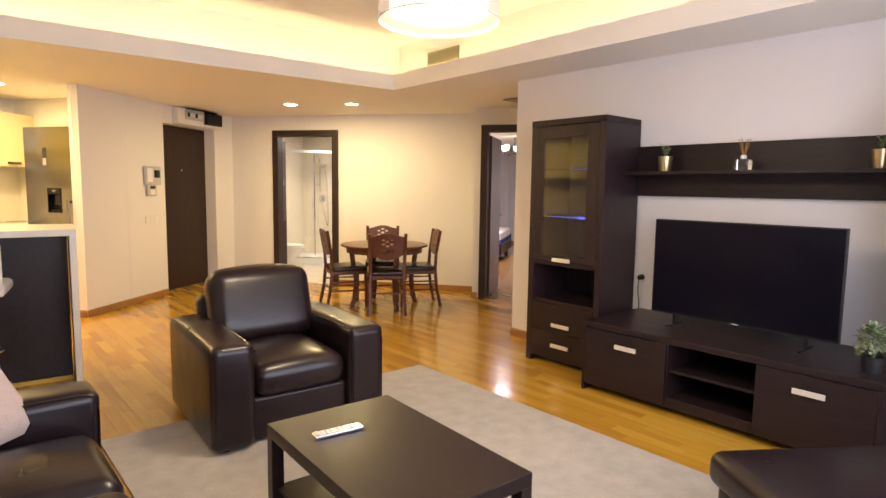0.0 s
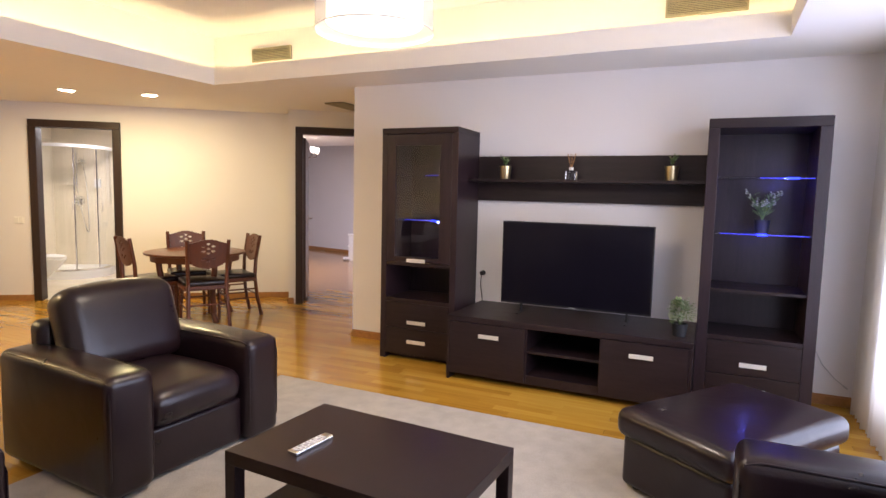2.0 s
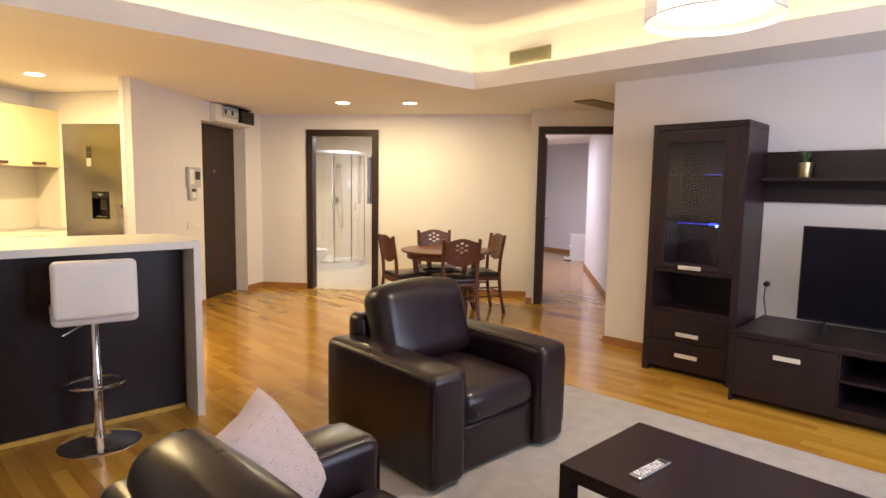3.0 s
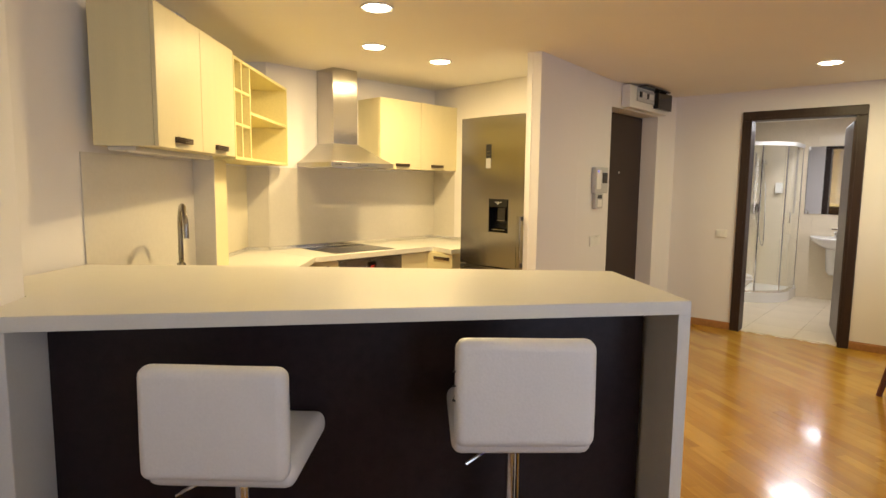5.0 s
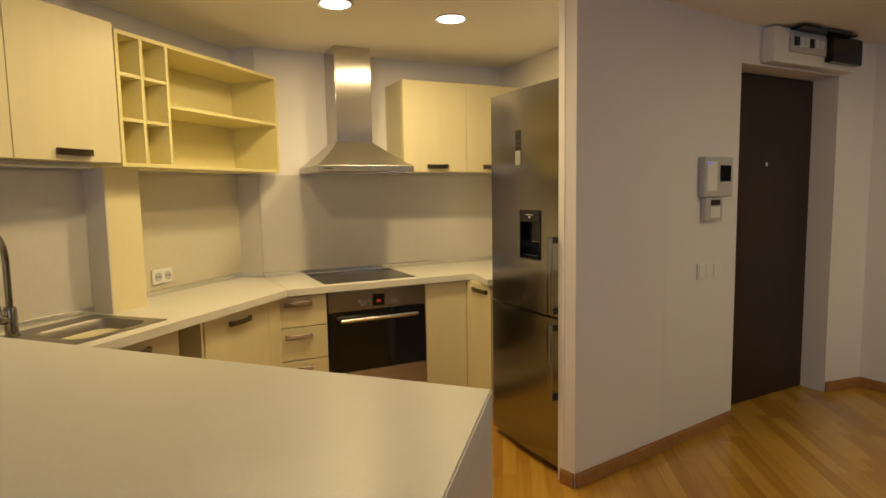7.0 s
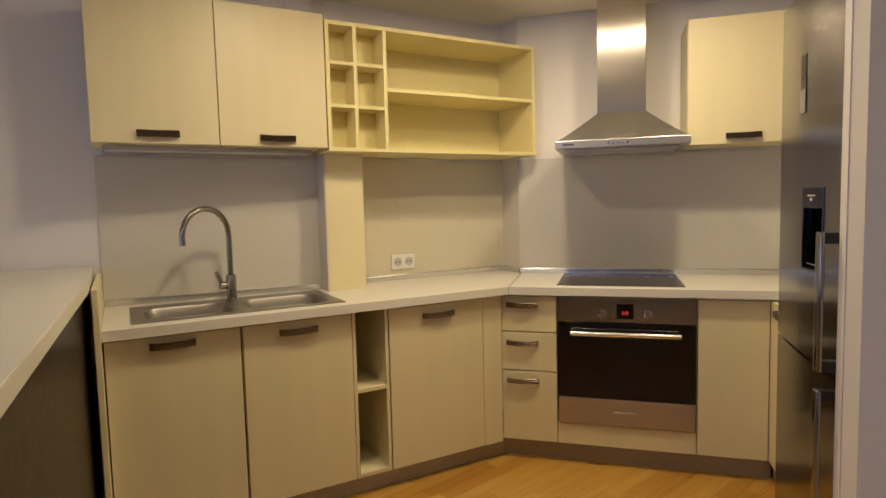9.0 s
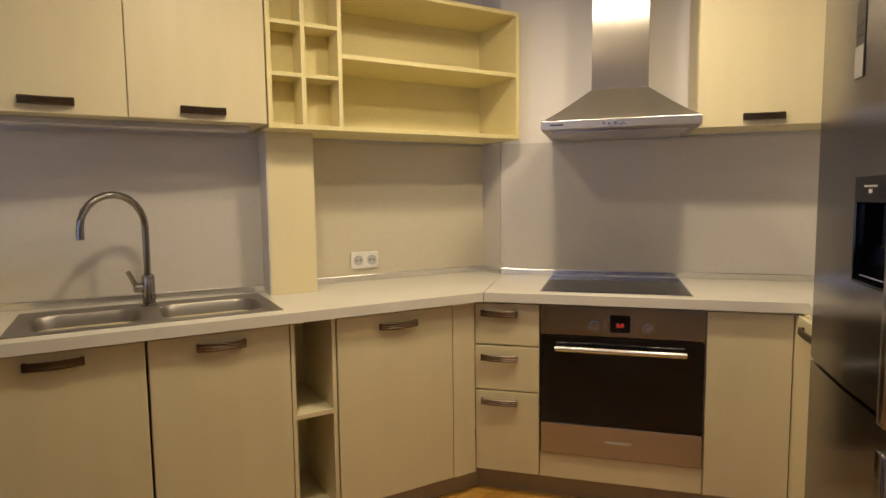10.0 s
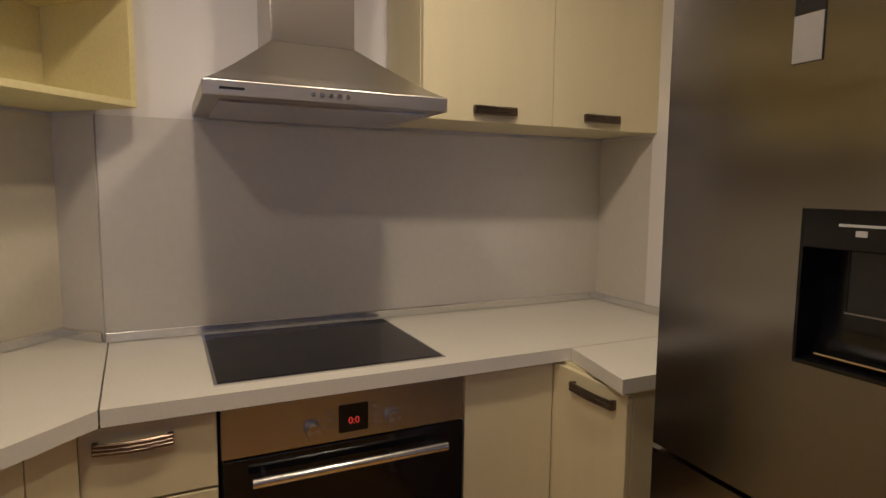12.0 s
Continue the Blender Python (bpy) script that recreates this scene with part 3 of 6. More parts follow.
M_RED = material("red_digits", (0.6, 0.02, 0.01), 0.5, emit=(1.0, 0.08, 0.03), power=1.0)
clock = bpy.data.curves.new("digits", "FONT")
clock.body, clock.size, clock.align_x, clock.align_y = "0:0", 0.024, "CENTER", "CENTER"
clock.materials.append(M_RED)
ob = new("digits", clock)
ob.parent, ob.matrix_basis = ds, pose(0.551, 0.0188, 0.764, 90)
ob["label"] = "glowing red clock digits"

# corner return in front of the fridge
t = thing("base_cabinet", H, "narrow cream kitchen unit beside the fridge", "cabinet", "kitchen base units")
boxpart("body", (1.19, 1.78, -0.275, 0.065, 0.10, WT0 - 0.002), M_CREAM, t, 0)
d = boxpart("door", (1.170, 1.189, -0.275, 0.0495, 0.102, 0.835), M_CREAM, t, 0.002)
bm = bmesh.new()
for dz in (-0.0085, 0, 0.0085):
    tube(bm, [(1.17 - 0.014 - 0.006 * math.sin(math.pi * k / 8), -0.235 + 0.17 * k / 8, 0.795 + dz) for k in range(9)], 0.0052, 6)
for y in (-0.231, -0.069):
    box(bm, 1.154, 1.171, y - 0.006, y + 0.006, 0.782, 0.808, 0.002)
part("handle", bm, M_BRONZE, d, "ribbed dark bronze bow handle", smooth=True)

# sink side
NF = 0.04
base_unit(S, -1.734, -1.262, NF, 0.09, 0.836, "cream kitchen base unit under the sink", (-1.585, -1.43, 0.80))
base_unit(S, -1.258, -0.800, NF, 0.09, 0.836, "cream kitchen base unit under the sink", (-1.11, -0.955, 0.792))
base_unit(S, -0.628, -0.125, NF, 0.09, 0.836, "cream kitchen base unit near the corner", (-0.453, -0.295, 0.785))
t = thing("open_shelf_unit", S, "narrow open cream niche with two shelves between base units", "shelf", "kitchen base units")
for d in ((-0.798, -0.783, NF + 0.005, 0.5, 0.09, 0.843), (-0.645, -0.630, NF + 0.005, 0.5, 0.09, 0.843)):
    boxpart("side", d, M_CREAM, t, 0.001)
for z in (0.09, 0.475):
    boxpart("shelf", (-0.783, -0.645, NF + 0.006, 0.5, z, z + 0.018), M_CREAM, t, 0.001)
boxpart("back", (-0.783, -0.645, 0.49, 0.498, 0.1, 0.843), M_CREAM, t, 0)
t = thing("filler_panel", S, "cream corner filler strip between the base units", "panel", "kitchen base units")
boxpart("panel", (-0.124, -0.016, NF + 0.002, NF + 0.05, 0.09, 0.843), M_CREAM, t, 0.001)
M_PLINTH = material("plinth_board", (0.40, 0.34, 0.25), 0.4, vary=0.08, scale=3, bump=0.04)
t = thing("plinth", S, "beige plinth board under the sink units", "plinth", "kitchen plinths")
boxpart("board", (-1.735, 0.03, NF + 0.05, NF + 0.065, 0, 0.088), M_PLINTH, t, 0.001)
t = thing("plinth", H, "beige plinth board under the oven units", "plinth", "kitchen plinths")
boxpart("board", (-0.06, 1.19, 0.08, 0.095, 0, 0.098), M_PLINTH, t, 0.001)
boxpart("board", (1.20, 1.215, -0.27, 0.08, 0, 0.098), M_PLINTH, t, 0.001)
t = thing("end_panel", S, "tall cream side panel between sink unit and breakfast bar", "panel", "kitchen base units")
boxpart("panel", (-1.757, -1.7365, -0.02, 0.625, 0.0, 1.034), M_CREAM, t, 0.002)

# worktop: three boards
t = thing("worktop", pose(0, 0, 0), "pale laminate kitchen worktop with steel upstand", "worktop")


def board(polys, name):
    bm = bmesh.new()
    prism(bm, polys, WT0, WT1)
    return part(name, bm, M_WTOP, t)


def rect(s0, s1, n0, n1):
    return [sp(s0, n0), sp(s1, n0), sp(s1, n1), sp(s0, n1)]


SK = (-1.628, -0.825, 0.085, 0.488)      # sink cut-out
for q in (rect(-1.735, SK[0], 0, 0.618), rect(SK[0], SK[1], 0, SK[2]), rect(SK[0], SK[1], SK[3], 0.60), rect(SK[1], -0.772, 0, 0.56), rect(-0.772, -0.588, 0, 0.425),
          [sp(-0.588, 0), HO, hp(-0.026, 0.592), sp(0.405, 0.612), sp(-0.588, 0.612)]):
    board(q, "sink_board")
board([hp(0.004, 0), hp(1.797, 0), hp(1.797, 0.595), hp(-0.022, 0.595)], "hob_board")
board([hp(1.14, -0.288), hp(1.775, -0.288), hp(1.78, -0.004), hp(1.205, -0.004)], "return_board")


def upstand(p0, p1):
    m, ln_ = along(p0, p1)
    bm = bmesh.new()
    box(bm, 0.0, ln_, 0.0075, 0.021, WT1 + 0.0005, WT1 + 0.032, 0.004)
    part("upstand", bm, M_ALU, t, "brushed aluminium upstand strip", m=m)


upstand(N2, N3)
upstand(N3, N4)
upstand(N4, C1)
upstand(C4, sp(-1.735, 0.622))
upstand(hp(1.80, -0.288), N2)


def splash(p0, p1, z1=1.545, mat=M_SPLASH, label="smooth warm-grey backsplash panel over the worktop"):
    m, ln_ = along(p0, p1)
    bm = bmesh.new()
    box(bm, 0.0, ln_, 0.001, 0.007, WT1 + 0.001, z1)
    ob = structure("trim", bm, mat, label, "backsplash")
    ob.matrix_basis = m


splash(N2, N3)
splash(N3, N4)
# same panel, with the shelf's warm bounce light put into its colour
splash(N4, C1, 1.545, M_SPLASHWARM, "smooth backsplash panel beside the column, warm bounce light in its colour")
splash(C4, sp(-1.735, 0.622))
splash(hp(1.80, -0.30), N2)
splash(C3, C4, 1.56)

# sink
t = thing("kitchen_sink", S, "stainless steel double-bowl sink set into the worktop", "sink")
s0, s1, n0, n1 = SK[0] - 0.012, SK[1] + 0.012, SK[2] - 0.012, SK[3] + 0.012
bowls = ((s0 + 0.045, -1.262, n0 + 0.038, n1 - 0.105), (-1.205, s1 - 0.045, n0 + 0.038, n1 - 0.105))
zr = WT1 + 0.004
bm = bmesh.new()
xs = [s0, bowls[0][0], bowls[0][1], bowls[1][0], bowls[1][1], s1]
ys = [n0, bowls[0][2], bowls[0][3], n1]
for i in range(5):
    for j in range(3):
        if j == 1 and i in (1, 3):
            continue
        q = [bm.verts.new((x, y, zr)) for x, y in ((xs[i], ys[j]), (xs[i + 1], ys[j]), (xs[i + 1], ys[j + 1]), (xs[i], ys[j + 1]))]
        bm.faces.new(q)
bmesh.ops.remove_doubles(bm, verts=bm.verts, dist=0.0005)
edge = [e for e in bm.edges if e.is_boundary and all(abs(v.co.x - s0) < 1e-4 or abs(v.co.x - s1) < 1e-4 or abs(v.co.y - n0) < 1e-4 or abs(v.co.y - n1) < 1e-4 for v in e.verts)]
r = bmesh.ops.extrude_edge_only(bm, edges=edge)
bmesh.ops.translate(bm, verts=[v for v in r["geom"] if isinstance(v, bmesh.types.BMVert)], vec=(0, 0, -0.0045))
part("rim", bm, M_SINK, t)
for a, b, c, d in bowls:
    bm = bmesh.new()
    rings = []
    for inset, z in ((0, zr), (0.004, zr - 0.006), (0.010, zr - 0.03), (0.02, zr - 0.13), (0.05, zr - 0.15)):
        ring = []
        rad = 0.07
        for qx, qy, a0 in ((b, d, 0), (a, d, 90), (a, c, 180), (b, c, 270)):
            for k in range(6):
                an = radians(a0 + 18 * k)
                rr = max(rad - inset, 0.02)
                ox = qx + (-rad if a0 in (0, 270) else rad) + rr * math.cos(an)
                oy = qy + (-rad if a0 in (0, 90) else rad) + rr * math.sin(an)
                ring.append(bm.verts.new((ox, oy, z)))
        rings.append(ring)
    for p_, q_ in zip(rings, rings[1:]):
        for k in range(len(p_)):
            bm.faces.new((p_[k], p_[(k + 1) % len(p_)], q_[(k + 1) % len(p_)], q_[k]))
    bm.faces.new(rings[-1])
    # corner webs between the square hole and the rounded bowl
    for qx, qy, k0 in ((b, d, 0), (a, d, 6), (a, c, 12), (b, c, 18)):
        cv = bm.verts.new((qx, qy, zr))
        for k in range(k0, k0 + 5):
            bm.faces.new((cv, rings[0][k], rings[0][k + 1]))
    bw = part("bowl", bm, M_SINK, t, "round-cornered steel bowl", smooth=True)
    bm = bmesh.new()
    cyl(bm, ((a + b) / 2, (c + d) / 2, zr - 0.152), ((a + b) / 2, (c + d) / 2, zr - 0.147), 0.04, seg=20)
    part("drain", bm, M_CHROME, bw)
# tap
t = thing("kitchen_tap", S @ pose(-1.228, 0.432, zr - 0.0005), "brushed steel swan-neck kitchen tap behind the sink", "tap")
bm = bmesh.new()
lathe(bm, [(0.027, 0.0), (0.027, 0.006), (0.0225, 0.010), (0.0225, 0.11), (0.019, 0.118), (0.012, 0.12)], 20, close=True)
part("base", bm, M_STEEL, t, smooth=True)
bm = bmesh.new()
pts = [(0, 0, 0.11), (0, 0, 0.22), (0, 0, 0.30)]
for k in range(1, 13):
    an = math.pi * k / 12
    pts.append((-0.118 * (1 - math.cos(an)) * 0.86, -0.118 * (1 - math.cos(an)) * 0.50, 0.30 + 0.118 * math.sin(an)))
pts.append((pts[-1][0], pts[-1][1], 0.265))
tube(bm, pts, 0.0125, 14)
part("spout", bm, M_STEEL, t, smooth=True)
bm = bmesh.new()
cyl(bm, (-0.02, -0.0, 0.07), (-0.048, -0.006, 0.072), 0.017, seg=14)
tube(bm, [(-0.04, -0.005, 0.075), (-0.055, -0.02, 0.11), (-0.066, -0.032, 0.135)], 0.009, 8)
part("lever", bm, M_STEEL, t, smooth=True)

# hob
t = thing("hob", H, "black ceramic hob with a thin steel frame in the worktop", "hob")
boxpart("frame", (0.228, 0.823, 0.055, 0.560, WT1, WT1 + 0.005), M_ALU, t, 0.001, "thin steel edge")
boxpart("glass", (0.236, 0.815, 0.063, 0.552, WT1 + 0.002, WT1 + 0.0065), M_GLASSBLK, t, 0.0005)

# hood
t = thing("cooker_hood", H, "brushed stainless steel chimney cooker hood over the hob", "cooker hood")
hx0, hx1, hy0 = 0.225, 0.845, 0.105
bm = bmesh.new()
box(bm, hx0, hx1, hy0, 0.592, 1.552, 1.59, 0.003)
part("rim", bm, M_SATIN, t)
cx0, cx1, cy0 = 0.420, 0.660, 0.355
bm = bmesh.new()
lo = [(hx0 + 0.003, hy0 + 0.003), (hx1 - 0.003, hy0 + 0.003), (hx1 - 0.003, 0.59), (hx0 + 0.003, 0.59)]
hi = [(cx0, cy0), (cx1, cy0), (cx1, 0.59), (cx0, 0.59)]
rows_ = []
for k in range(7):
    f_ = k / 6
    g_ = f_ ** 0.9
    rows_.append([bm.verts.new((a[0] + (b[0] - a[0]) * g_, a[1] + (b[1] - a[1]) * g_, 1.589 + 0.158 * f_)) for a, b in zip(lo, hi)])
for a, b in zip(rows_, rows_[1:]):
    for k in range(4):
        bm.faces.new((a[k], a[(k + 1) % 4], b[(k + 1) % 4], b[k]))
part("canopy", bm, M_SATIN, t)
boxpart("chimney", (cx0, cx1, cy0, 0.592, 1.745, CEIL - 0.002), M_STEELH, t, 0.003)
boxpart("filter", (hx0 + 0.04, hx1 - 0.04, hy0 + 0.05, 0.56, 1.545, 1.5525), M_ALU, t, 0.001, "aluminium grease filter")
for k in range(5):
    bm = bmesh.new()
    cyl(bm, (0.478 + 0.022 * k, hy0 - 0.003, 1.571), (0.478 + 0.022 * k, hy0 + 0.002, 1.571), 0.006, seg=12)
    part("button", bm, M_CHROME, t)
boxpart("badge", (0.262, 0.318, hy0 - 0.001, hy0 + 0.001, 1.568, 1.574), M_BLACK, t, 0)

# wall cabinets
def wall_unit(m, x0, x1, y, y1, z0, z1, doors, label, handles):
    t = thing("wall_cabinet", m, label, "cabinet", "kitchen wall units")
    boxpart("body", (x0, x1, y + 0.0195, y1, z0, z1), M_CREAM, t, 0.001)
    w = (x1 - x0) / doors
    for k in range(doors):
        d = boxpart("door", (x0 + w * k + 0.0015, x0 + w * (k + 1) - 0.0015, y, y + 0.019, z0 - 0.002, z1), M_CREAM, t, 0.0025)
        bow_handle(d, *handles[k], y)
    return t


wall_unit(S, -1.735, -0.795, 0.285, 0.56, 1.572, 2.17, 2, "cream two-door kitchen wall cabinet over the sink", [(-1.574, -1.422, 1.610), (-1.098, -0.947, 1.606)])
wall_unit(H, 0.848, 1.797, 0.285, 0.594, 1.557, 2.155, 2, "cream two-door kitchen wall cabinet beside the hood", [(1.022, 1.172, 1.592), (1.455, 1.60, 1.592)])
t = thing("under_cabinet_light", S, "slim grey light strip under the wall cabinet", "light")
boxpart("housing", (-1.70, -0.84, 0.40, 0.52, 1.553, 1.5715), M_GREYPL, t, 0.003)
boxpart("diffuser", (-1.69, -0.85, 0.41, 0.44, 1.549, 1.554), M_WHITEPL, t, 0.001)

t = thing("open_wall_shelf", S, "empty cream open wall shelf with cubbies and two long bays", "shelf")
a, b, y0, y1, z0, z1, th = -0.790, 0.403, 0.285, 0.617, 1.557, 2.150, 0.018
boxpart("bottom", (a, b, y0, y1, z0, z0 + th), M_CREAMY, t, 0.001)
boxpart("top", (a, b, y0, y1, z1 - th, z1), M_CREAMY, t, 0.001)
boxpart("side", (a, a + th, y0, y1, z0 + th, z1 - th), M_CREAMY, t, 0.001)
boxpart("side", (b - th, b, y0, y1, z0 + th, z1 - th), M_CREAMY, t, 0.001)
boxpart("back", (a + th, b - th, y1 - 0.006, y1, z0 + th, z1 - th), M_CREAMY, t, 0)
boxpart("divider", (-0.656, -0.638, y0 + 0.003, y1 - 0.006, z0 + th, z1 - th), M_CREAMY, t, 0.001)
boxpart("divider", (-0.505, -0.487, y0 + 0.001, y1 - 0.006, z0 + th, z1 - th), M_CREAMY, t, 0.001)
for x0, x1 in ((a + th, -0.656), (-0.638, -0.505)):
    boxpart("cubby_back", (x0, x1, 0.408, 0.414, z0 + th, z1 - th), M_CREAMY, t, 0)
    for z in (1.758, 1.955):
        boxpart("shelf", (x0, x1, y0 + 0.004, y1 - 0.006, z, z + 0.016), M_CREAMY, t, 0.001)
boxpart("shelf", (-0.487, b - th, y0 + 0.004, y1 - 0.006, 1.848, 1.866), M_CREAMY, t, 0.001)

# socket
t = thing("wall_socket", S, "white double power socket on the backsplash", "socket")
sx0, sx1, sz0, sz1 = -0.355, -0.215, 0.945, 1.025
boxpart("plate", (sx0, sx1, 0.598, 0.612, sz0, sz1), M_WHITEPL, t, 0.004)
for k in range(2):
    x = sx0 + 0.036 + 0.068 * k
    bm = bmesh.new()
    lathe(bm, [(0.024, 0.0), (0.024, 0.003), (0.0212, 0.003), (0.0205, 0.0006), (0.001, 0.0006)], 20)
    so = part("outlet", bm, M_GREYPL, t, smooth=True, m=pose(x, 0.5975, (sz0 + sz1) / 2, 90))
    bm = bmesh.new()
    for dx in (-0.0095, 0.0095):
        cyl(bm, (dx, 0, 0.0002), (dx, 0, 0.0014), 0.0042, seg=10)
    part("pin_hole", bm, M_BLACK, so)

# fridge
t = thing("fridge_freezer", H, "brushed steel two-door fridge freezer with a water dispenser", "fridge")
fx, fy0, fy1 = 1.080, -1.102, -0.450
boxpart("body", (fx + 0.062, 1.735, fy0 + 0.026, fy1 - 0.004, 0.02, 1.935), M_STEEL, t, 0.004, "grey steel cabinet")


def fridge_door(z0, z1, hole=None):
    bm = bmesh.new()
    n = 12

    def xf(y):
        k = (y - fy0) / (fy1 - fy0)
        return fx - 0.012 * math.sin(math.pi * k)
    ys_ = [fy0 + (fy1 - fy0) * k / n for k in range(n + 1)]
    zs = [z0, z1]
    if hole:
        ys_ = sorted(set([y for y in ys_ if not (hole[0] - 0.02 < y < hole[1] + 0.02)] + [hole[0], hole[1]]))
        zs = [z0, hole[2], hole[3], z1]
    grid = [[bm.verts.new((xf(y), y, z)) for y in ys_] for z in zs]
    for i in range(len(zs) - 1):
        for j in range(len(ys_) - 1):
            if hole and i == 1 and abs(ys_[j] - hole[0]) < 1e-6:
                continue
            bm.faces.new((grid[i][j], grid[i][j + 1], grid[i + 1][j + 1], grid[i + 1][j]))
    back = fx + 0.058
    for row, up in ((grid[0], 0), (grid[-1], 1)):
        bk = [bm.verts.new((back, y, row[0].co.z)) for y in ys_]
        for j in range(len(ys_) - 1):
            bm.faces.new((row[j], row[j + 1], bk[j + 1], bk[j]))
    for j in (0, -1):
        col = [g[j] for g in grid]
        bk = [bm.verts.new((back, col[0].co.y, v.co.z)) for v in col]
        for i in range(len(col) - 1):
            bm.faces.new((col[i], col[i + 1], bk[i + 1], bk[i]))
    return part("door", bm, M_STEEL, t, "brushed steel fridge door", smooth=True)


HOLE = (-0.936, -0.750, 1.07, 1.32)
ud = fridge_door(0.803, 1.938, HOLE)
ld = fridge_door(0.045, 0.792)
hy0_, hy1_, hz0_, hz1_ = HOLE
M_TUB = material("dark_gloss_metal", (0.05, 0.05, 0.055), 0.2, 0.85, vary=0.08)
bm = bmesh.new()
prof = [(fx - 0.010, hz0_ + 0.004), (fx + 0.012, hz0_ + 0.008), (fx + 0.034, hz0_ + 0.018), (fx + 0.046, hz0_ + 0.036), (fx + 0.051, hz0_ + 0.065), (fx + 0.052, hz1_ - 0.05)]
cols = [[bm.verts.new((px_, py_, pz_)) for px_, pz_ in prof] for py_ in (hy0_ + 0.004, hy0_ + 0.03, hy1_ - 0.03, hy1_ - 0.004)]
for ca, cb in zip(cols, cols[1:]):
    for k in range(len(prof) - 1):
        bm.faces.new((ca[k], ca[k + 1], cb[k + 1], cb[k]))
dsp = part("dispenser", bm, M_TUB, ud, "black recessed water dispenser", smooth=True)
for nm, d in (("cheek", (fx - 0.012, fx + 0.054, hy0_, hy0_ + 0.006, hz0_, hz1_)), ("cheek", (fx - 0.012, fx + 0.054, hy1_ - 0.006, hy1_, hz0_, hz1_)),
              ("sill", (fx - 0.013, fx - 0.004, hy0_, hy1_, hz0_ - 0.003, hz0_ + 0.005)), ("control_panel", (fx - 0.014, fx + 0.030, hy0_ + 0.006, hy1_ - 0.006, hz1_ - 0.062, hz1_))):
    boxpart(nm, d, M_GLASSBLK, dsp, 0.002)
boxpart("drip_tray", (fx - 0.006, fx + 0.030, hy0_ + 0.03, hy1_ - 0.03, hz0_ + 0.016, hz0_ + 0.020), M_CHROME, dsp, 0.0015)
pd = boxpart("paddle", (fx + 0.026, fx + 0.036, hy0_ + 0.055, hy1_ - 0.055, hz0_ + 0.085, hz1_ - 0.062), M_TUB, dsp, 0.004)
boxpart("paddle_edge", (fx + 0.0245, fx + 0.0265, hy0_ + 0.055, hy1_ - 0.055, hz0_ + 0.085, hz0_ + 0.088), M_STEEL, pd, 0.0)
boxpart("icon_bar", (fx - 0.0155, fx - 0.0138, hy0_ + 0.06, hy1_ - 0.06, hz1_ - 0.026, hz1_ - 0.022), M_GREYPL, dsp, 0)
boxpart("icon_bar", (fx - 0.0155, fx - 0.0138, hy0_ + 0.085, hy1_ - 0.085, hz1_ - 0.040, hz1_ - 0.031), M_GREYPL, dsp, 0)
boxpart("label_foot", (fx - 0.0150, fx - 0.0130, -0.764, -0.716, 1.551, 1.625), M_STICKER, ud, 0, "pale lower half of the sticker")
lb = boxpart("energy_label", (fx - 0.0135, fx - 0.0095, -0.765, -0.715, 1.55, 1.73), M_BLACK, ud, 0.0005, "narrow black information sticker")
for k in range(2, 5):
    boxpart("text_line", (fx - 0.0145, fx - 0.0130, -0.756, -0.726, 1.57 + 0.026 * k, 1.574 + 0.026 * k), M_STEEL, lb, 0)
bm = bmesh.new()
box(bm, fx - 0.064, fx - 0.050, fy0 + 0.012, fy0 + 0.048, 0.825, 1.2, 0.005, 3)
bar = part("handle", bm, M_STEEL, ud, "flat steel bar handle on dark brackets", smooth=True)
for z in (0.841, 1.184):
    boxpart("bracket", (fx - 0.054, fx + 0.002, fy0 + 0.016, fy0 + 0.046, z - 0.015, z + 0.015), M_BLACK, bar, 0.003)
bm = bmesh.new()
box(bm, fx - 0.064, fx - 0.050, fy0 + 0.012, fy0 + 0.048, 0.4, 0.775, 0.005, 3)
bar = part("handle", bm, M_STEEL, ld, "flat steel bar handle on dark brackets", smooth=True)
for z in (0.416, 0.759):
    boxpart("bracket", (fx - 0.054, fx + 0.002, fy0 + 0.016, fy0 + 0.046, z - 0.015, z + 0.015), M_BLACK, bar, 0.003)
for y in (fy0 + 0.05, fy1 - 0.05):
    for x in (fx + 0.10, 1.68):
        bm = bmesh.new()
        cyl(bm, (x, y, 0), (x, y, 0.022), 0.02, seg=12)
        part("foot", bm, M_BLACK, t)

# ---------------------------------------------------------------- bar
M_STRIP = material("yellow_strip", (0.62, 0.42, 0.09), 0.35, vary=0.08)
MB = frame_of((0.385, 4.336), 176.55)      # x to the west along the front edge, -y towards the kitchen
t = thing("breakfast_bar", MB, "white breakfast bar with waterfall ends and a dark wooden front", "bar counter")
BL, BD, BH = 1.985, 0.64, 1.068
bm = bmesh.new()
prism(bm, [(0, 0), (-0.038, -BD), (1.56, -0.943), (2.16, -1.03), (2.29, -0.52), (2.03, -0.30), (2.02, 0)], BH - 0.042, BH)
bmesh.ops.bevel(bm, geom=list(bm.edges), offset=0.003, segments=2, affect="EDGES")
part("top", bm, M_WTOP, t)
bm = bmesh.new()
prism(bm, [(0.001, -0.001), (-0.037, -BD + 0.001), (0.004, -BD + 0.001), (0.041, -0.001)], 0.0, BH - 0.0425)
part("end_panel", bm, M_WTOP, t)
boxpart("end_panel", (BL - 0.040, BL, -BD, 0, 0.0, BH - 0.0425), M_WTOP, t, 0.003)
boxpart("front_panel", (0.041, BL - 0.041, -0.235, -0.215, 0.03, BH - 0.043), M_WENGEH, t, 0.002, "dark wenge front panel")
bm = bmesh.new()
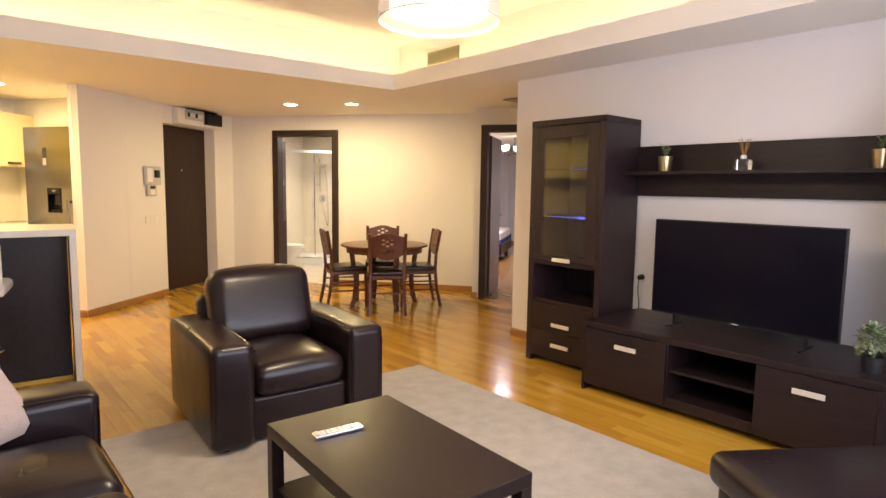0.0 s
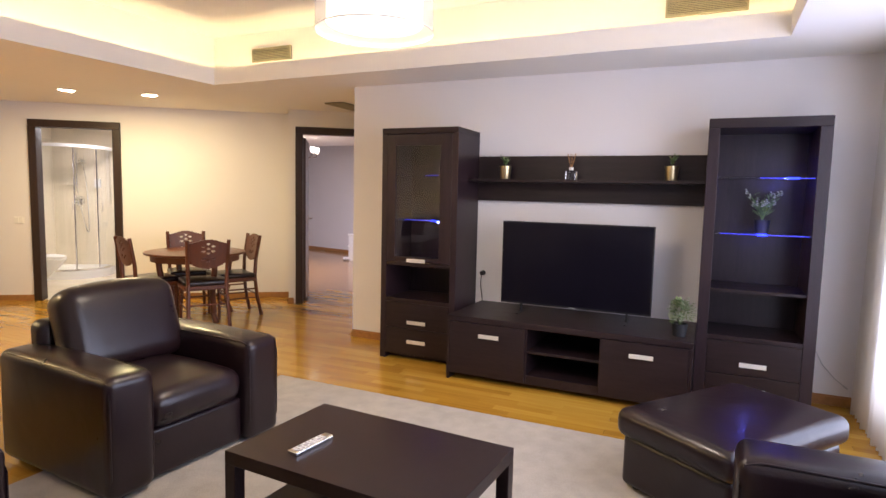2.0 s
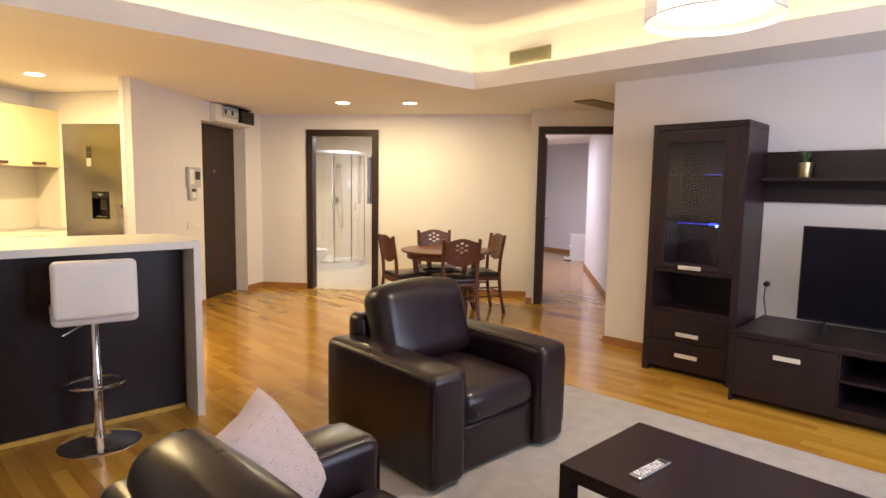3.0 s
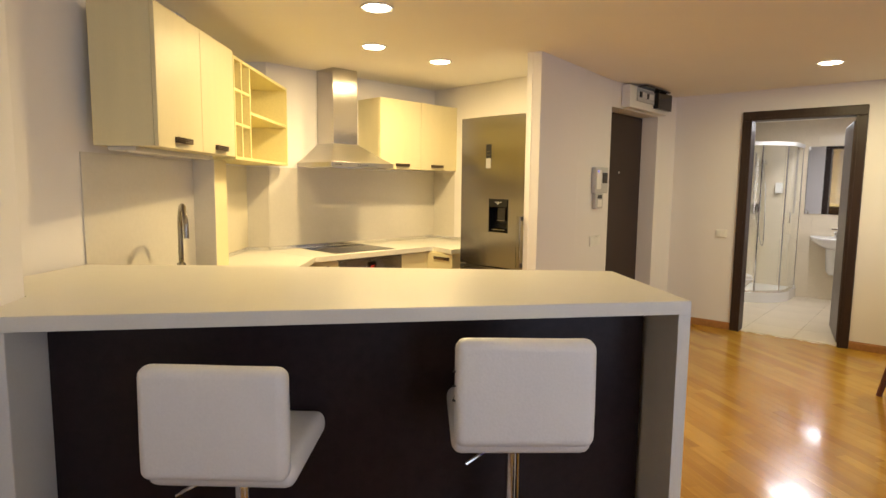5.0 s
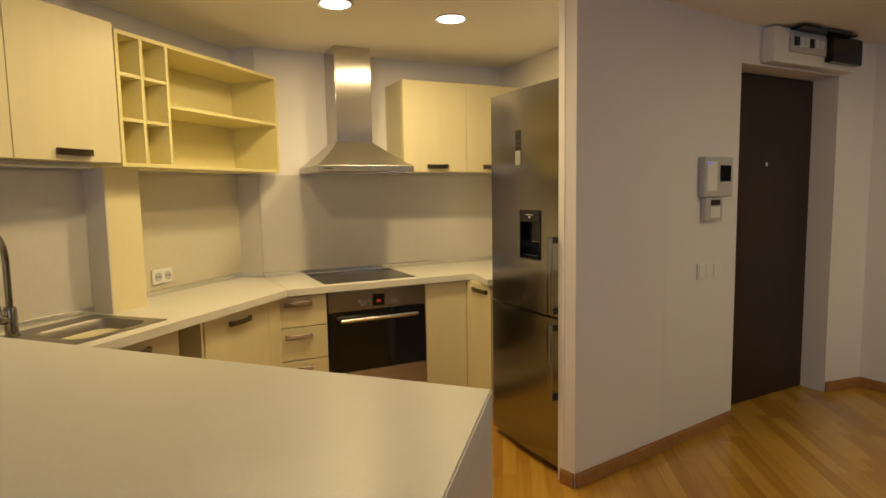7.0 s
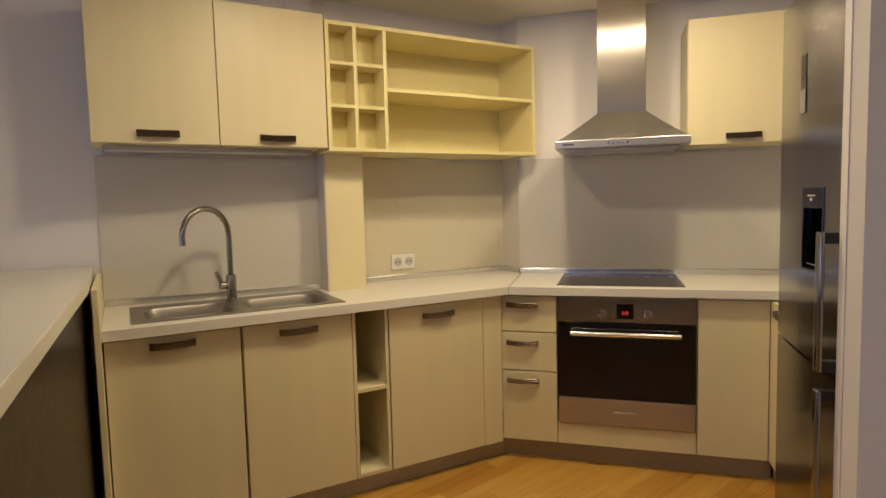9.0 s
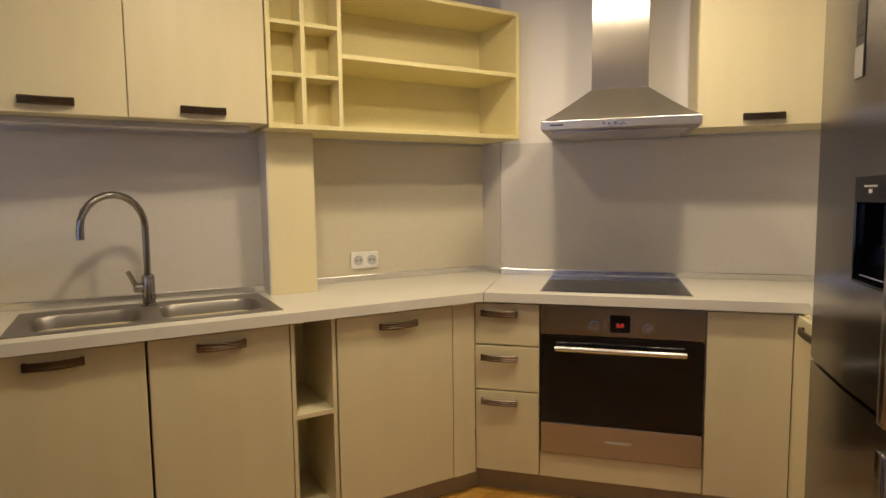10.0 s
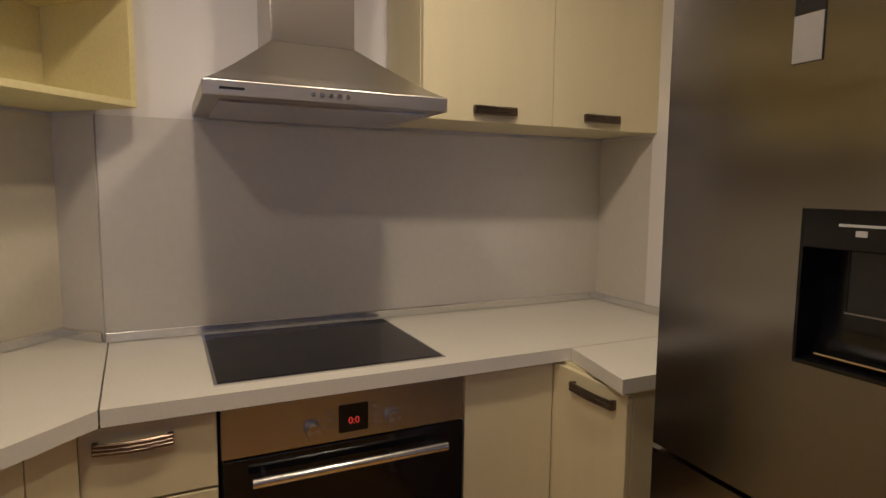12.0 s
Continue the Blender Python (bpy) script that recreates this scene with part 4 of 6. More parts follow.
prism(bm, [(0.041, -0.237), (0.041, -BD + 0.02), (1.545, -0.916), (1.94, -0.978), (BL - 0.041, -0.237)], 0.03, BH - 0.0435)
part("back_panel", bm, M_WENGEH, t, "dark wenge back panel")
boxpart("sole_strip", (0.041, BL - 0.041, -0.238, -0.205, 0.0, 0.028), M_STRIP, t, 0.002, "bright yellow strip at the floor")


def bar_stool(m, label, lift=0.0):
    """Seen from its back: the backrest stands at y = 0.2, the seat towards -y."""
    t = thing("bar_stool", m, label, "bar stool", "bar stools")
    bm = bmesh.new()
    lathe(bm, [(0.001, 0.035), (0.03, 0.034), (0.05, 0.024), (0.12, 0.014), (0.195, 0.006), (0.203, 0.0), (0.001, 0.0)], 40)
    part("base", bm, M_CHROME, t, "round chrome base", smooth=True)
    bm = bmesh.new()
    lathe(bm, [(0.034, 0.03), (0.028, 0.07), (0.026, 0.10), (0.026, 0.42), (0.0215, 0.43), (0.0215, 0.63 + lift)], 20)
    part("column", bm, M_CHROME, t, "chrome gas lift", smooth=True)
    bm = bmesh.new()
    pts = [(0.145 * math.cos(radians(a_)), -0.09 + 0.115 * math.sin(radians(a_)), 0.305) for a_ in range(0, 361, 15)]
    tube(bm, pts, 0.0095, 8)
    box(bm, -0.012, 0.012, -0.02, 0.03, 0.295, 0.315, 0.002)
    part("footrest", bm, M_CHROME, t, "chrome ring footrest", smooth=True)
    bm = bmesh.new()
    box(bm, -0.195, 0.195, -0.22, 0.16, 0.63 + lift, 0.705 + lift, 0.03, 4)
    part("seat", bm, M_STOOL, t, "white leatherette seat", smooth=True)
    bm = bmesh.new()
    soft_box(bm, -0.188, 0.188, 0.14, 0.205, 0.67 + lift, 0.965 + lift, 0.028, 0.0)
    part("backrest", bm, M_STOOL, t, "white leatherette backrest", smooth=True)
    bm = bmesh.new()
    tube(bm, [(0.03, 0.02, 0.615 + lift), (0.09, 0.06, 0.60 + lift), (0.15, 0.09, 0.575 + lift)], 0.005, 6)
    part("lever", bm, M_CHROME, t, smooth=True)
    bm = bmesh.new()
    for z in (0.80 + lift, 0.84 + lift, 0.88 + lift):
        tube(bm, [(0.187, 0.155, z), (0.193, 0.17, z - 0.006), (0.187, 0.185, z)], 0.003, 6)
    part("lacing", bm, M_BLACK, t, "small black lacing at the side")
    return t
for p, a_ in (((-0.975, 4.43), 166), ((-0.185, 4.36), 169)):
    if p[0] < -0.5:
        bar_stool(pose(p[0], p[1], 0, 0, 0, a_), "white leatherette bar stool set lower, with a chrome column")
    else:
        bar_stool(pose(p[0], p[1], 0, 0, 0, a_), "white leatherette bar stool set higher, with a chrome column", 0.05)

# ---------------------------------------------------------------- living room


def armchair(name, m, width, depth, seats, label, category, group, back=(0.29, 0.41, 0.47, -14)):
    """Front at y = 0, back at y = depth; x from 0 to width."""
    t = thing(name, m, label, category, group)
    aw, ah = 0.225, 0.56
    for x0, nm in ((0.0, "armrest"), (width - aw, "armrest")):
        bm = bmesh.new()
        soft_box(bm, x0, x0 + aw, 0.0, depth - 0.02, 0.015, ah, 0.045, 0.016)
        arm = part(nm, bm, M_LEATHER, t, smooth=True)
        for xa in (x0 + 0.014, x0 + aw - 0.014):
            bm = bmesh.new()
            tube(bm, [(xa, 0.03, 0.06), (xa, 0.012, 0.12), (xa, 0.010, ah - 0.09), (xa, 0.022, ah - 0.022), (xa, 0.07, ah - 0.008), (xa, depth - 0.10, ah - 0.008)], 0.0045, 6)
            part("piping", bm, M_LEATHER, arm, "stitched leather piping", smooth=True)
    bm = bmesh.new()
    soft_box(bm, aw - 0.005, width - aw + 0.005, 0.06, depth - 0.12, 0.015, 0.25, 0.02)
    part("seat_base", bm, M_LEATHER, t, smooth=True)
    bm = bmesh.new()
    soft_box(bm, 0.15, width - 0.15, depth - 0.14, depth, 0.02, 0.68, 0.05)
    part("back_frame", bm, M_LEATHER, t, smooth=True)
    sw = (width - 2 * aw) / seats
    for k in range(seats):
        x0 = aw + sw * k
        bm = bmesh.new()
        soft_box(bm, x0 + 0.004, x0 + sw - 0.004, 0.025, depth - 0.25, 0.245, 0.42, 0.07, 0.045)
        part("seat_cushion", bm, M_LEATHER, t, "plump leather seat cushion", smooth=True)
        bm = bmesh.new()
        soft_box(bm, x0 - (0.048 if k == 0 else 0.004), x0 + sw + (0.048 if k == seats - 1 else -0.004), -0.11, 0.12, 0.0, back[2], 0.085, 0.03)
        part("back_cushion", bm, M_LEATHER, t, "plump leather back cushion", smooth=True, m=pose(0, depth - back[0], back[1], back[3]))
    for x in (0.08, width - 0.08):
        for y in (0.07, depth - 0.07):
            bm = bmesh.new()
            cyl(bm, (x, y, 0.0), (x, y, 0.04), 0.022, 0.028, seg=12)
            part("foot", bm, M_BLACK, t)
    return t


armchair("armchair", pose(0.668, 2.662, 0.012, 0, 0, -4), 0.99, 0.93, 1, "dark brown leather armchair with broad padded arms", "armchair", "leather seats", (0.31, 0.41, 0.445, -18))
armchair("sofa", pose(0.15, 1.08, 0.0, 0, 0, 90), 1.53, 0.86, 2, "dark brown leather two-seat sofa facing the television", "sofa", "leather seats", (0.26, 0.36, 0.43, -16))
armchair("armchair", pose(1.36, 0.29, 0.0, 0, 0, 180), 0.89, 0.86, 1, "dark brown leather armchair with its back to the window", "armchair", "leather seats")

# cushion in the corner of the sofa
ux = Vector((0.75, 0.65, -0.02)).normalized()
uz = Vector((-0.38, 0.435, 0.82))
uz = (uz - ux * uz.dot(ux)).normalized()
lean = Matrix((ux, uz.cross(ux), uz)).transposed().to_4x4()
t = thing("cushion", Matrix.Translation((-0.262, 2.383, 0.60)) @ lean @ pose(0, 0, 0, 0, -4, 0) @ Matrix.Scale(0.81, 4) @ pose(0, 0, -0.235), "beige patterned scatter cushion leaning in the sofa corner", "cushion")
bm = bmesh.new()
n = 16
for side in (1, -1):
    vs = {}
    for i in range(n + 1):
        for j in range(n + 1):
            a_, b_ = i / n * 2 - 1, j / n * 2 - 1
            h = 0.075 * max(0, (1 - a_ ** 4)) ** 0.6 * max(0, (1 - b_ ** 4)) ** 0.6
            k = 1 - 0.06 * (1 - abs(a_)) * abs(b_) - 0.0
            k2 = 1 - 0.06 * (1 - abs(b_)) * abs(a_)
            vs[i, j] = bm.verts.new((0.235 * a_ * k2, side * h, 0.235 + 0.235 * b_ * k))
    for i in range(n):
        for j in range(n):
            bm.faces.new((vs[i, j], vs[i + 1, j], vs[i + 1, j + 1], vs[i, j + 1]))
bmesh.ops.remove_doubles(bm, verts=bm.verts, dist=0.0008)
cu = part("cover", bm, M_CUSHION, t, smooth=True)
M_STITCH = material("grey_brown_stitch", (0.43, 0.36, 0.33), 0.9, vary=0.1)
for side in (1, -1):
    bm = bmesh.new()
    for i in range(-4, 5):
        for j in range(-4, 5):
            if (i + j) % 2 or max(abs(i), abs(j)) > 4:
                continue
            x, z = 0.044 * i, 0.235 + 0.044 * j
            a_, b_ = x / 0.235, (z - 0.235) / 0.235
            h = 0.075 * max(0, (1 - a_ ** 4)) ** 0.6 * max(0, (1 - b_ ** 4)) ** 0.6
            for dx, dz in ((0.010, 0.004), (-0.010, 0.004), (0.004, -0.010)):
                box(bm, x + dx - 0.0035, x + dx + 0.0035, side * h - 0.0015, side * h + 0.0015, z + dz - 0.002, z + dz + 0.002)
    part("embroidery", bm, M_STITCH, cu, "small dark embroidered dots")["kind"] = "stuff"

# ottoman
t = thing("ottoman", pose(2.08, 0.27, 0.0, 0, 0, -35), "dark brown leather ottoman with a thick padded top", "ottoman")
bm = bmesh.new()
soft_box(bm, -0.42, 0.42, -0.28, 0.28, 0.03, 0.275, 0.03)
part("base", bm, M_LEATHER, t, smooth=True)
bm = bmesh.new()
soft_box(bm, -0.455, 0.455, -0.305, 0.305, 0.265, 0.40, 0.05, 0.02)
part("pad", bm, M_LEATHER, t, "padded leather top", smooth=True)
for x in (-0.36, 0.36):
    for y in (-0.22, 0.22):
        bm = bmesh.new()
        cyl(bm, (x, y, 0), (x, y, 0.04), 0.025, seg=12)
        part("foot", bm, M_BLACK, t)

# coffee table
t = thing("coffee_table", pose(0.664, 2.006, 0.012, 0, 0, -3), "black-brown square-edged coffee table with a lower shelf", "coffee table")
W_, L_ = 0.575, 0.925
boxpart("tabletop", (0, W_, -L_, 0, 0.352, 0.403), M_BLACKTOP, t, 0.002)
for x in (0.0, W_ - 0.05):
    for y in (-L_, -0.05):
        boxpart("leg", (x, x + 0.05, y, y + 0.05, 0, 0.352), M_BLACKTOP, t, 0.002)
boxpart("lower_shelf", (0.025, W_ - 0.025, -L_ + 0.025, -0.025, 0.125, 0.143), M_BLACKTOP, t, 0.001)
t = thing("remote_control", pose(0.84, 1.745, 0.4155, 0, 0, -7), "silver grey television remote control on the coffee table", "remote control")
boxpart("body", (-0.10, 0.10, -0.0235, 0.0235, 0, 0.016), M_ALU, t, 0.005, seg=3)
for i in range(9):
    for j in range(3):
        boxpart("key", (-0.082 + 0.017 * i, -0.072 + 0.017 * i, -0.016 + 0.012 * j, -0.008 + 0.012 * j, 0.0155, 0.018), M_WHITEPL if (i + j) % 4 else M_GREYPL, t, 0.001)

# rug
bm = bmesh.new()
nx, ny = 60, 90
RX0, RX1, RY0, RY1 = 0.28, 2.455, 0.35, 3.26
gv = [[bm.verts.new((RX0 + (RX1 - RX0) * i / nx, RY0 + (RY1 - RY0) * j / ny, 0.012 + 0.003 * noise.noise((i * 0.9, j * 0.9, 0)))) for j in range(ny + 1)] for i in range(nx + 1)]
for i in range(nx):
    for j in range(ny):
        bm.faces.new((gv[i][j], gv[i + 1][j], gv[i + 1][j + 1], gv[i][j + 1]))
r = bmesh.ops.extrude_edge_only(bm, edges=[e for e in bm.edges if e.is_boundary])
for v in r["geom"]:
    if isinstance(v, bmesh.types.BMVert):
        v.co.z = 0.0005
ob = new("rug", finish(bm, "rug", M_RUG, True))
tagged(ob, "thick light-grey shaggy rug under the coffee table", "rug")

# ---------------------------------------------------------------- television wall


def bar_pull(parent, x, y0, y1, z):
    """A flat pale pull on a front that faces -x."""
    bm = bmesh.new()
    box(bm, x - 0.022, x - 0.014, y0, y1, z - 0.015, z + 0.015, 0.002)
    for y in (y0 + 0.02, y1 - 0.02):
        box(bm, x - 0.016, x, y - 0.006, y + 0.006, z - 0.006, z + 0.006)
    return part("handle", bm, M_HANDLE, parent, "flat pale metal handle")


XF, XB = 3.285, 3.735
# cabinet with a glass door
t = thing("display_cabinet", pose(0, 0, 0), "tall dark wenge display cabinet with a glass door and two drawers", "cabinet", "television wall units")
y0, y1 = 2.225, 2.905
boxpart("plinth", (XF + 0.09, XB, y0 + 0.05, y1 - 0.05, 0, 0.045), M_WENGE, t, 0.001)
for d in ((XF, XB, y0, y0 + 0.05, 0.0, 1.86), (XF, XB, y1 - 0.05, y1, 0.0, 1.86)):
    boxpart("side", d, M_WENGE, t, 0.002)
boxpart("top", (XF - 0.004, XB, y0, y1, 1.86, 1.905), M_WENGEH, t, 0.003)
boxpart("back", (XB - 0.012, XB, y0 + 0.05, y1 - 0.05, 0.045, 1.86), M_WENGE, t, 0)
for z in (0.045, 0.485, 0.79):
    boxpart("shelf_board", (XF + 0.004, XB - 0.012, y0 + 0.05, y1 - 0.05, z, z + 0.03), M_WENGEH, t, 0.001)
d = boxpart("door", (XF - 0.002, XF + 0.018, y0 + 0.052, 2.375, 0.825, 1.855), M_WENGE, t, 0.002, "framed glass door")
for dims in ((XF - 0.002, XF + 0.018, 2.775, y1 - 0.052, 0.825, 1.855), (XF - 0.002, XF + 0.018, 2.375, 2.775, 0.825, 0.865), (XF - 0.002, XF + 0.018, 2.375, 2.775, 1.765, 1.855)):
    boxpart("door_rail", dims, M_WENGE, d, 0.002)
gl = boxpart("pane", (XF + 0.006, XF + 0.010, 2.37, 2.78, 0.86, 1.77), M_GLASS, d, 0, "clear glass pane")
gl.visible_shadow = False
bar_pull(d, XF - 0.002, 2.487, 2.653, 0.838)
for z in (1.165, 1.525):
    g2 = boxpart("glass_shelf", (XF + 0.03, XB - 0.014, y0 + 0.051, y1 - 0.051, z, z + 0.008), M_GLASS, t, 0, "glass shelf lit blue at its edge")
    g2.visible_shadow = False
boxpart("blue_led", (XF + 0.024, XF + 0.030, 2.40, 2.46, 1.163, 1.172), M_BLUE, t, 0.001, "glowing blue shelf light")
# the next two strips are no lamps, only painted edge glow
boxpart("blue_led", (XF + 0.026, XF + 0.029, 2.40, 2.70, 1.166, 1.170), M_BLUEDIM, t, 0.0, "thin blue glow along the glass edge")
boxpart("blue_led", (XF + 0.026, XF + 0.029, 2.40, 2.52, 1.527, 1.530), M_BLUEDIM, t, 0.0, "thin blue glow along the glass edge")
for za, zb, hz in ((0.27, 0.482, 0.325), (0.05, 0.265, 0.163)):
    d = boxpart("drawer", (XF, XF + 0.018, y0 + 0.052, y1 - 0.052, za, zb), M_WENGEH, t, 0.002)
    bar_pull(d, XF, 2.474, 2.643, hz)

# open cabinet
t = thing("open_cabinet", pose(0, 0, 0), "tall dark wenge open shelf cabinet with two blue-lit glass shelves", "cabinet", "television wall units")
y0, y1 = -0.218, 0.465
for d in ((XF, XB, y0, y0 + 0.068, 0.0, 1.842), (XF, XB, y1 - 0.068, y1, 0.0, 1.842)):
    boxpart("side", d, M_WENGE, t, 0.002)
boxpart("top", (XF - 0.004, XB, y0, y1, 1.842, 1.905), M_WENGEH, t, 0.003)
boxpart("back", (XB - 0.012, XB, y0 + 0.068, y1 - 0.068, 0.045, 1.842), M_WENGE, t, 0)
boxpart("bottom", (XF + 0.004, XB - 0.012, y0 + 0.068, y1 - 0.068, 0.47, 0.50), M_WENGEH, t, 0.001)
boxpart("shelf_board", (XF + 0.03, XB - 0.012, y0 + 0.068, y1 - 0.068, 0.785, 0.805), M_WENGEH, t, 0.001)
for z in (1.165, 1.525):
    g2 = boxpart("glass_shelf", (XF + 0.03, XB - 0.014, y0 + 0.069, y1 - 0.069, z, z + 0.008), M_GLASS, t, 0, "glass shelf lit blue at its edge")
    g2.visible_shadow = False
for z, ya, yb in ((1.163, 0.09, 0.15), (1.523, -0.06, 0.01)):
    boxpart("blue_led", (XF + 0.022, XF + 0.030, ya, yb, z, z + 0.011), M_BLUE, t, 0.001, "glowing blue shelf light")
# two glowing strips stand in for LED light along the glass
boxpart("blue_led", (XF + 0.026, XF + 0.029, -0.14, 0.36, 1.167, 1.171), M_BLUEDIM, t, 0.0, "thin blue glow along the glass edge")
boxpart("blue_led", (XF + 0.026, XF + 0.029, -0.145, 0.15, 1.527, 1.531), M_BLUEDIM, t, 0.0, "thin blue glow along the glass edge")
for za, zb, hz in ((0.25, 0.468, 0.323), (0.045, 0.246, 0.16)):
    d = boxpart("drawer", (XF, XF + 0.018, y0 + 0.07, y1 - 0.07, za, zb), M_WENGEH, t, 0.002)
    bar_pull(d, XF, 0.042, 0.199, hz)
lamp("blue_shelf_light", "POINT", (3.40, 0.10, 1.155), 0.9, (0.1, 0.12, 1.0), 0.01)
lamp("blue_shelf_light", "POINT", (3.40, 0.0, 1.515), 0.9, (0.1, 0.12, 1.0), 0.01)
lamp("blue_shelf_light", "POINT", (3.40, 2.44, 1.155), 0.3, (0.1, 0.12, 1.0), 0.01)

# low bench
t = thing("tv_bench", pose(0, 0, 0), "long low dark wenge television bench with an open bay", "tv bench", "television wall units")
BX, BT = 3.045, 0.483
boxpart("top", (BX - 0.008, 3.735, 0.468, 2.172, BT - 0.04, BT), M_WENGEH, t, 0.003)
boxpart("plinth", (BX + 0.12, 3.72, 0.50, 2.14, 0.0, 0.04), M_WENGEH, t, 0.001)
for ya, yb in ((0.47, 0.492), (1.03, 1.05), (1.555, 1.575), (2.148, 2.17)):
    boxpart("side", (BX - 0.018 if ya in (0.47, 2.148) else BX, 3.72, ya, yb, 0.0 if ya in (0.47, 2.148) else 0.04, BT - 0.04), M_WENGEH, t, 0.001)
boxpart("bottom", (BX + 0.004, 3.72, 0.492, 2.148, 0.04, 0.105), M_WENGEH, t, 0.001)
boxpart("back", (3.70, 3.72, 0.492, 2.148, 0.105, BT - 0.04), M_WENGEH, t, 0)
boxpart("shelf", (BX + 0.02, 3.70, 1.05, 1.555, 0.262, 0.28), M_WENGEH, t, 0.001)
for ya, yb, ha, hb in ((1.565, 2.146, 1.757, 1.911), (0.494, 1.04, 0.703, 0.855)):
    d = boxpart("door", (BX - 0.018, BX - 0.0005, ya, yb, 0.05, BT - 0.043), M_WENGEH, t, 0.002)
    bar_pull(d, BX - 0.018, ha, hb, 0.355)

# wall shelf
t = thing("wall_shelf", pose(0, 0, 0), "long dark wenge wall shelf with a tall back board", "shelf", "television wall units")
boxpart("back_board", (3.715, 3.744, 0.467, 2.223, 1.338, 1.703), M_WENGEH, t, 0.002)
boxpart("ledge", (3.50, 3.714, 0.467, 2.223, 1.490, 1.512), M_WENGEH, t, 0.002)

# television
t = thing("television", pose(3.40, 0, 0, 0, 0, 0), "large black flat-screen television, switched off", "television")
bm = bmesh.new()
box(bm, 0.0, 0.035, 0.765, 1.882, 0.552, 1.188, 0.004)
box(bm, 0.03, 0.075, 0.95, 1.70, 0.62, 0.95, 0.01)
part("case", bm, M_BLACK, t)
boxpart("screen", (-0.002, 0.001, 0.773, 1.874, 0.566, 1.180), M_SCREEN, t, 0, "dark glossy screen")
for y in (0.93, 1.72):
    bm = bmesh.new()
    box(bm, -0.09, 0.12, y - 0.008, y + 0.008, BT, BT + 0.010, 0.003)
    box(bm, 0.005, 0.03, y - 0.008, y + 0.008, BT + 0.005, 0.556, 0.002)
    part("foot", bm, M_BLACK, t)
boxpart("badge", (-0.0035, -0.0015, 1.30, 1.345, 0.556, 0.562), M_GREYPL, t, 0)

# plug and cable beside the cabinet
t = thing("power_plug", pose(3.748, 2.165, 0.72, 0, 0, 0), "black power plug in the wall behind the bench", "plug")
bm = bmesh.new()
cyl(bm, (0, 0, 0), (-0.04, 0, 0), 0.022, 0.018, seg=14)
part("plug", bm, M_BLACK, t, smooth=True)
bm = bmesh.new()
tube(bm, [(-0.035, 0, 0), (-0.05, 0.0, -0.03), (-0.045, 0.005, -0.1), (-0.05, -0.01, -0.18), (-0.06, -0.02, -0.232)], 0.004, 6)
part("cable", bm, M_BLACK, t, smooth=True)
t = thing("cable", pose(3.748, -0.25, 0.0), "thin grey cable hanging down the wall", "cable")
bm = bmesh.new()
tube(bm, [(-0.004, 0.02, 0.52), (-0.005, -0.02, 0.40), (-0.006, -0.08, 0.28), (-0.006, -0.16, 0.19), (-0.006, -0.21, 0.15)], 0.0035, 6)
part("wire", bm, M_GREYPL, t, smooth=True)
bm = bmesh.new()
cyl(bm, (-0.008, -0.21, 0.15), (-0.008, -0.235, 0.132), 0.006, seg=8)
part("connector", bm, M_GREYPL, t)


def leaf(bm, p, d, ln_, w, up=0.4):
    p, d = Vector(p), Vector(d).normalized()
    s = d.cross(Vector((0, 0, 1)))
    s = s.normalized() if s.length > 0.01 else Vector((1, 0, 0))
    q = p + d * ln_ * 0.5 + Vector((0, 0, up * ln_ * 0.12))
    e = p + d * ln_
    v = [bm.verts.new(c) for c in (p, q - s * w, e, q + s * w)]
    bm.faces.new((v[0], v[1], v[2]))
    bm.faces.new((v[0], v[2], v[3]))


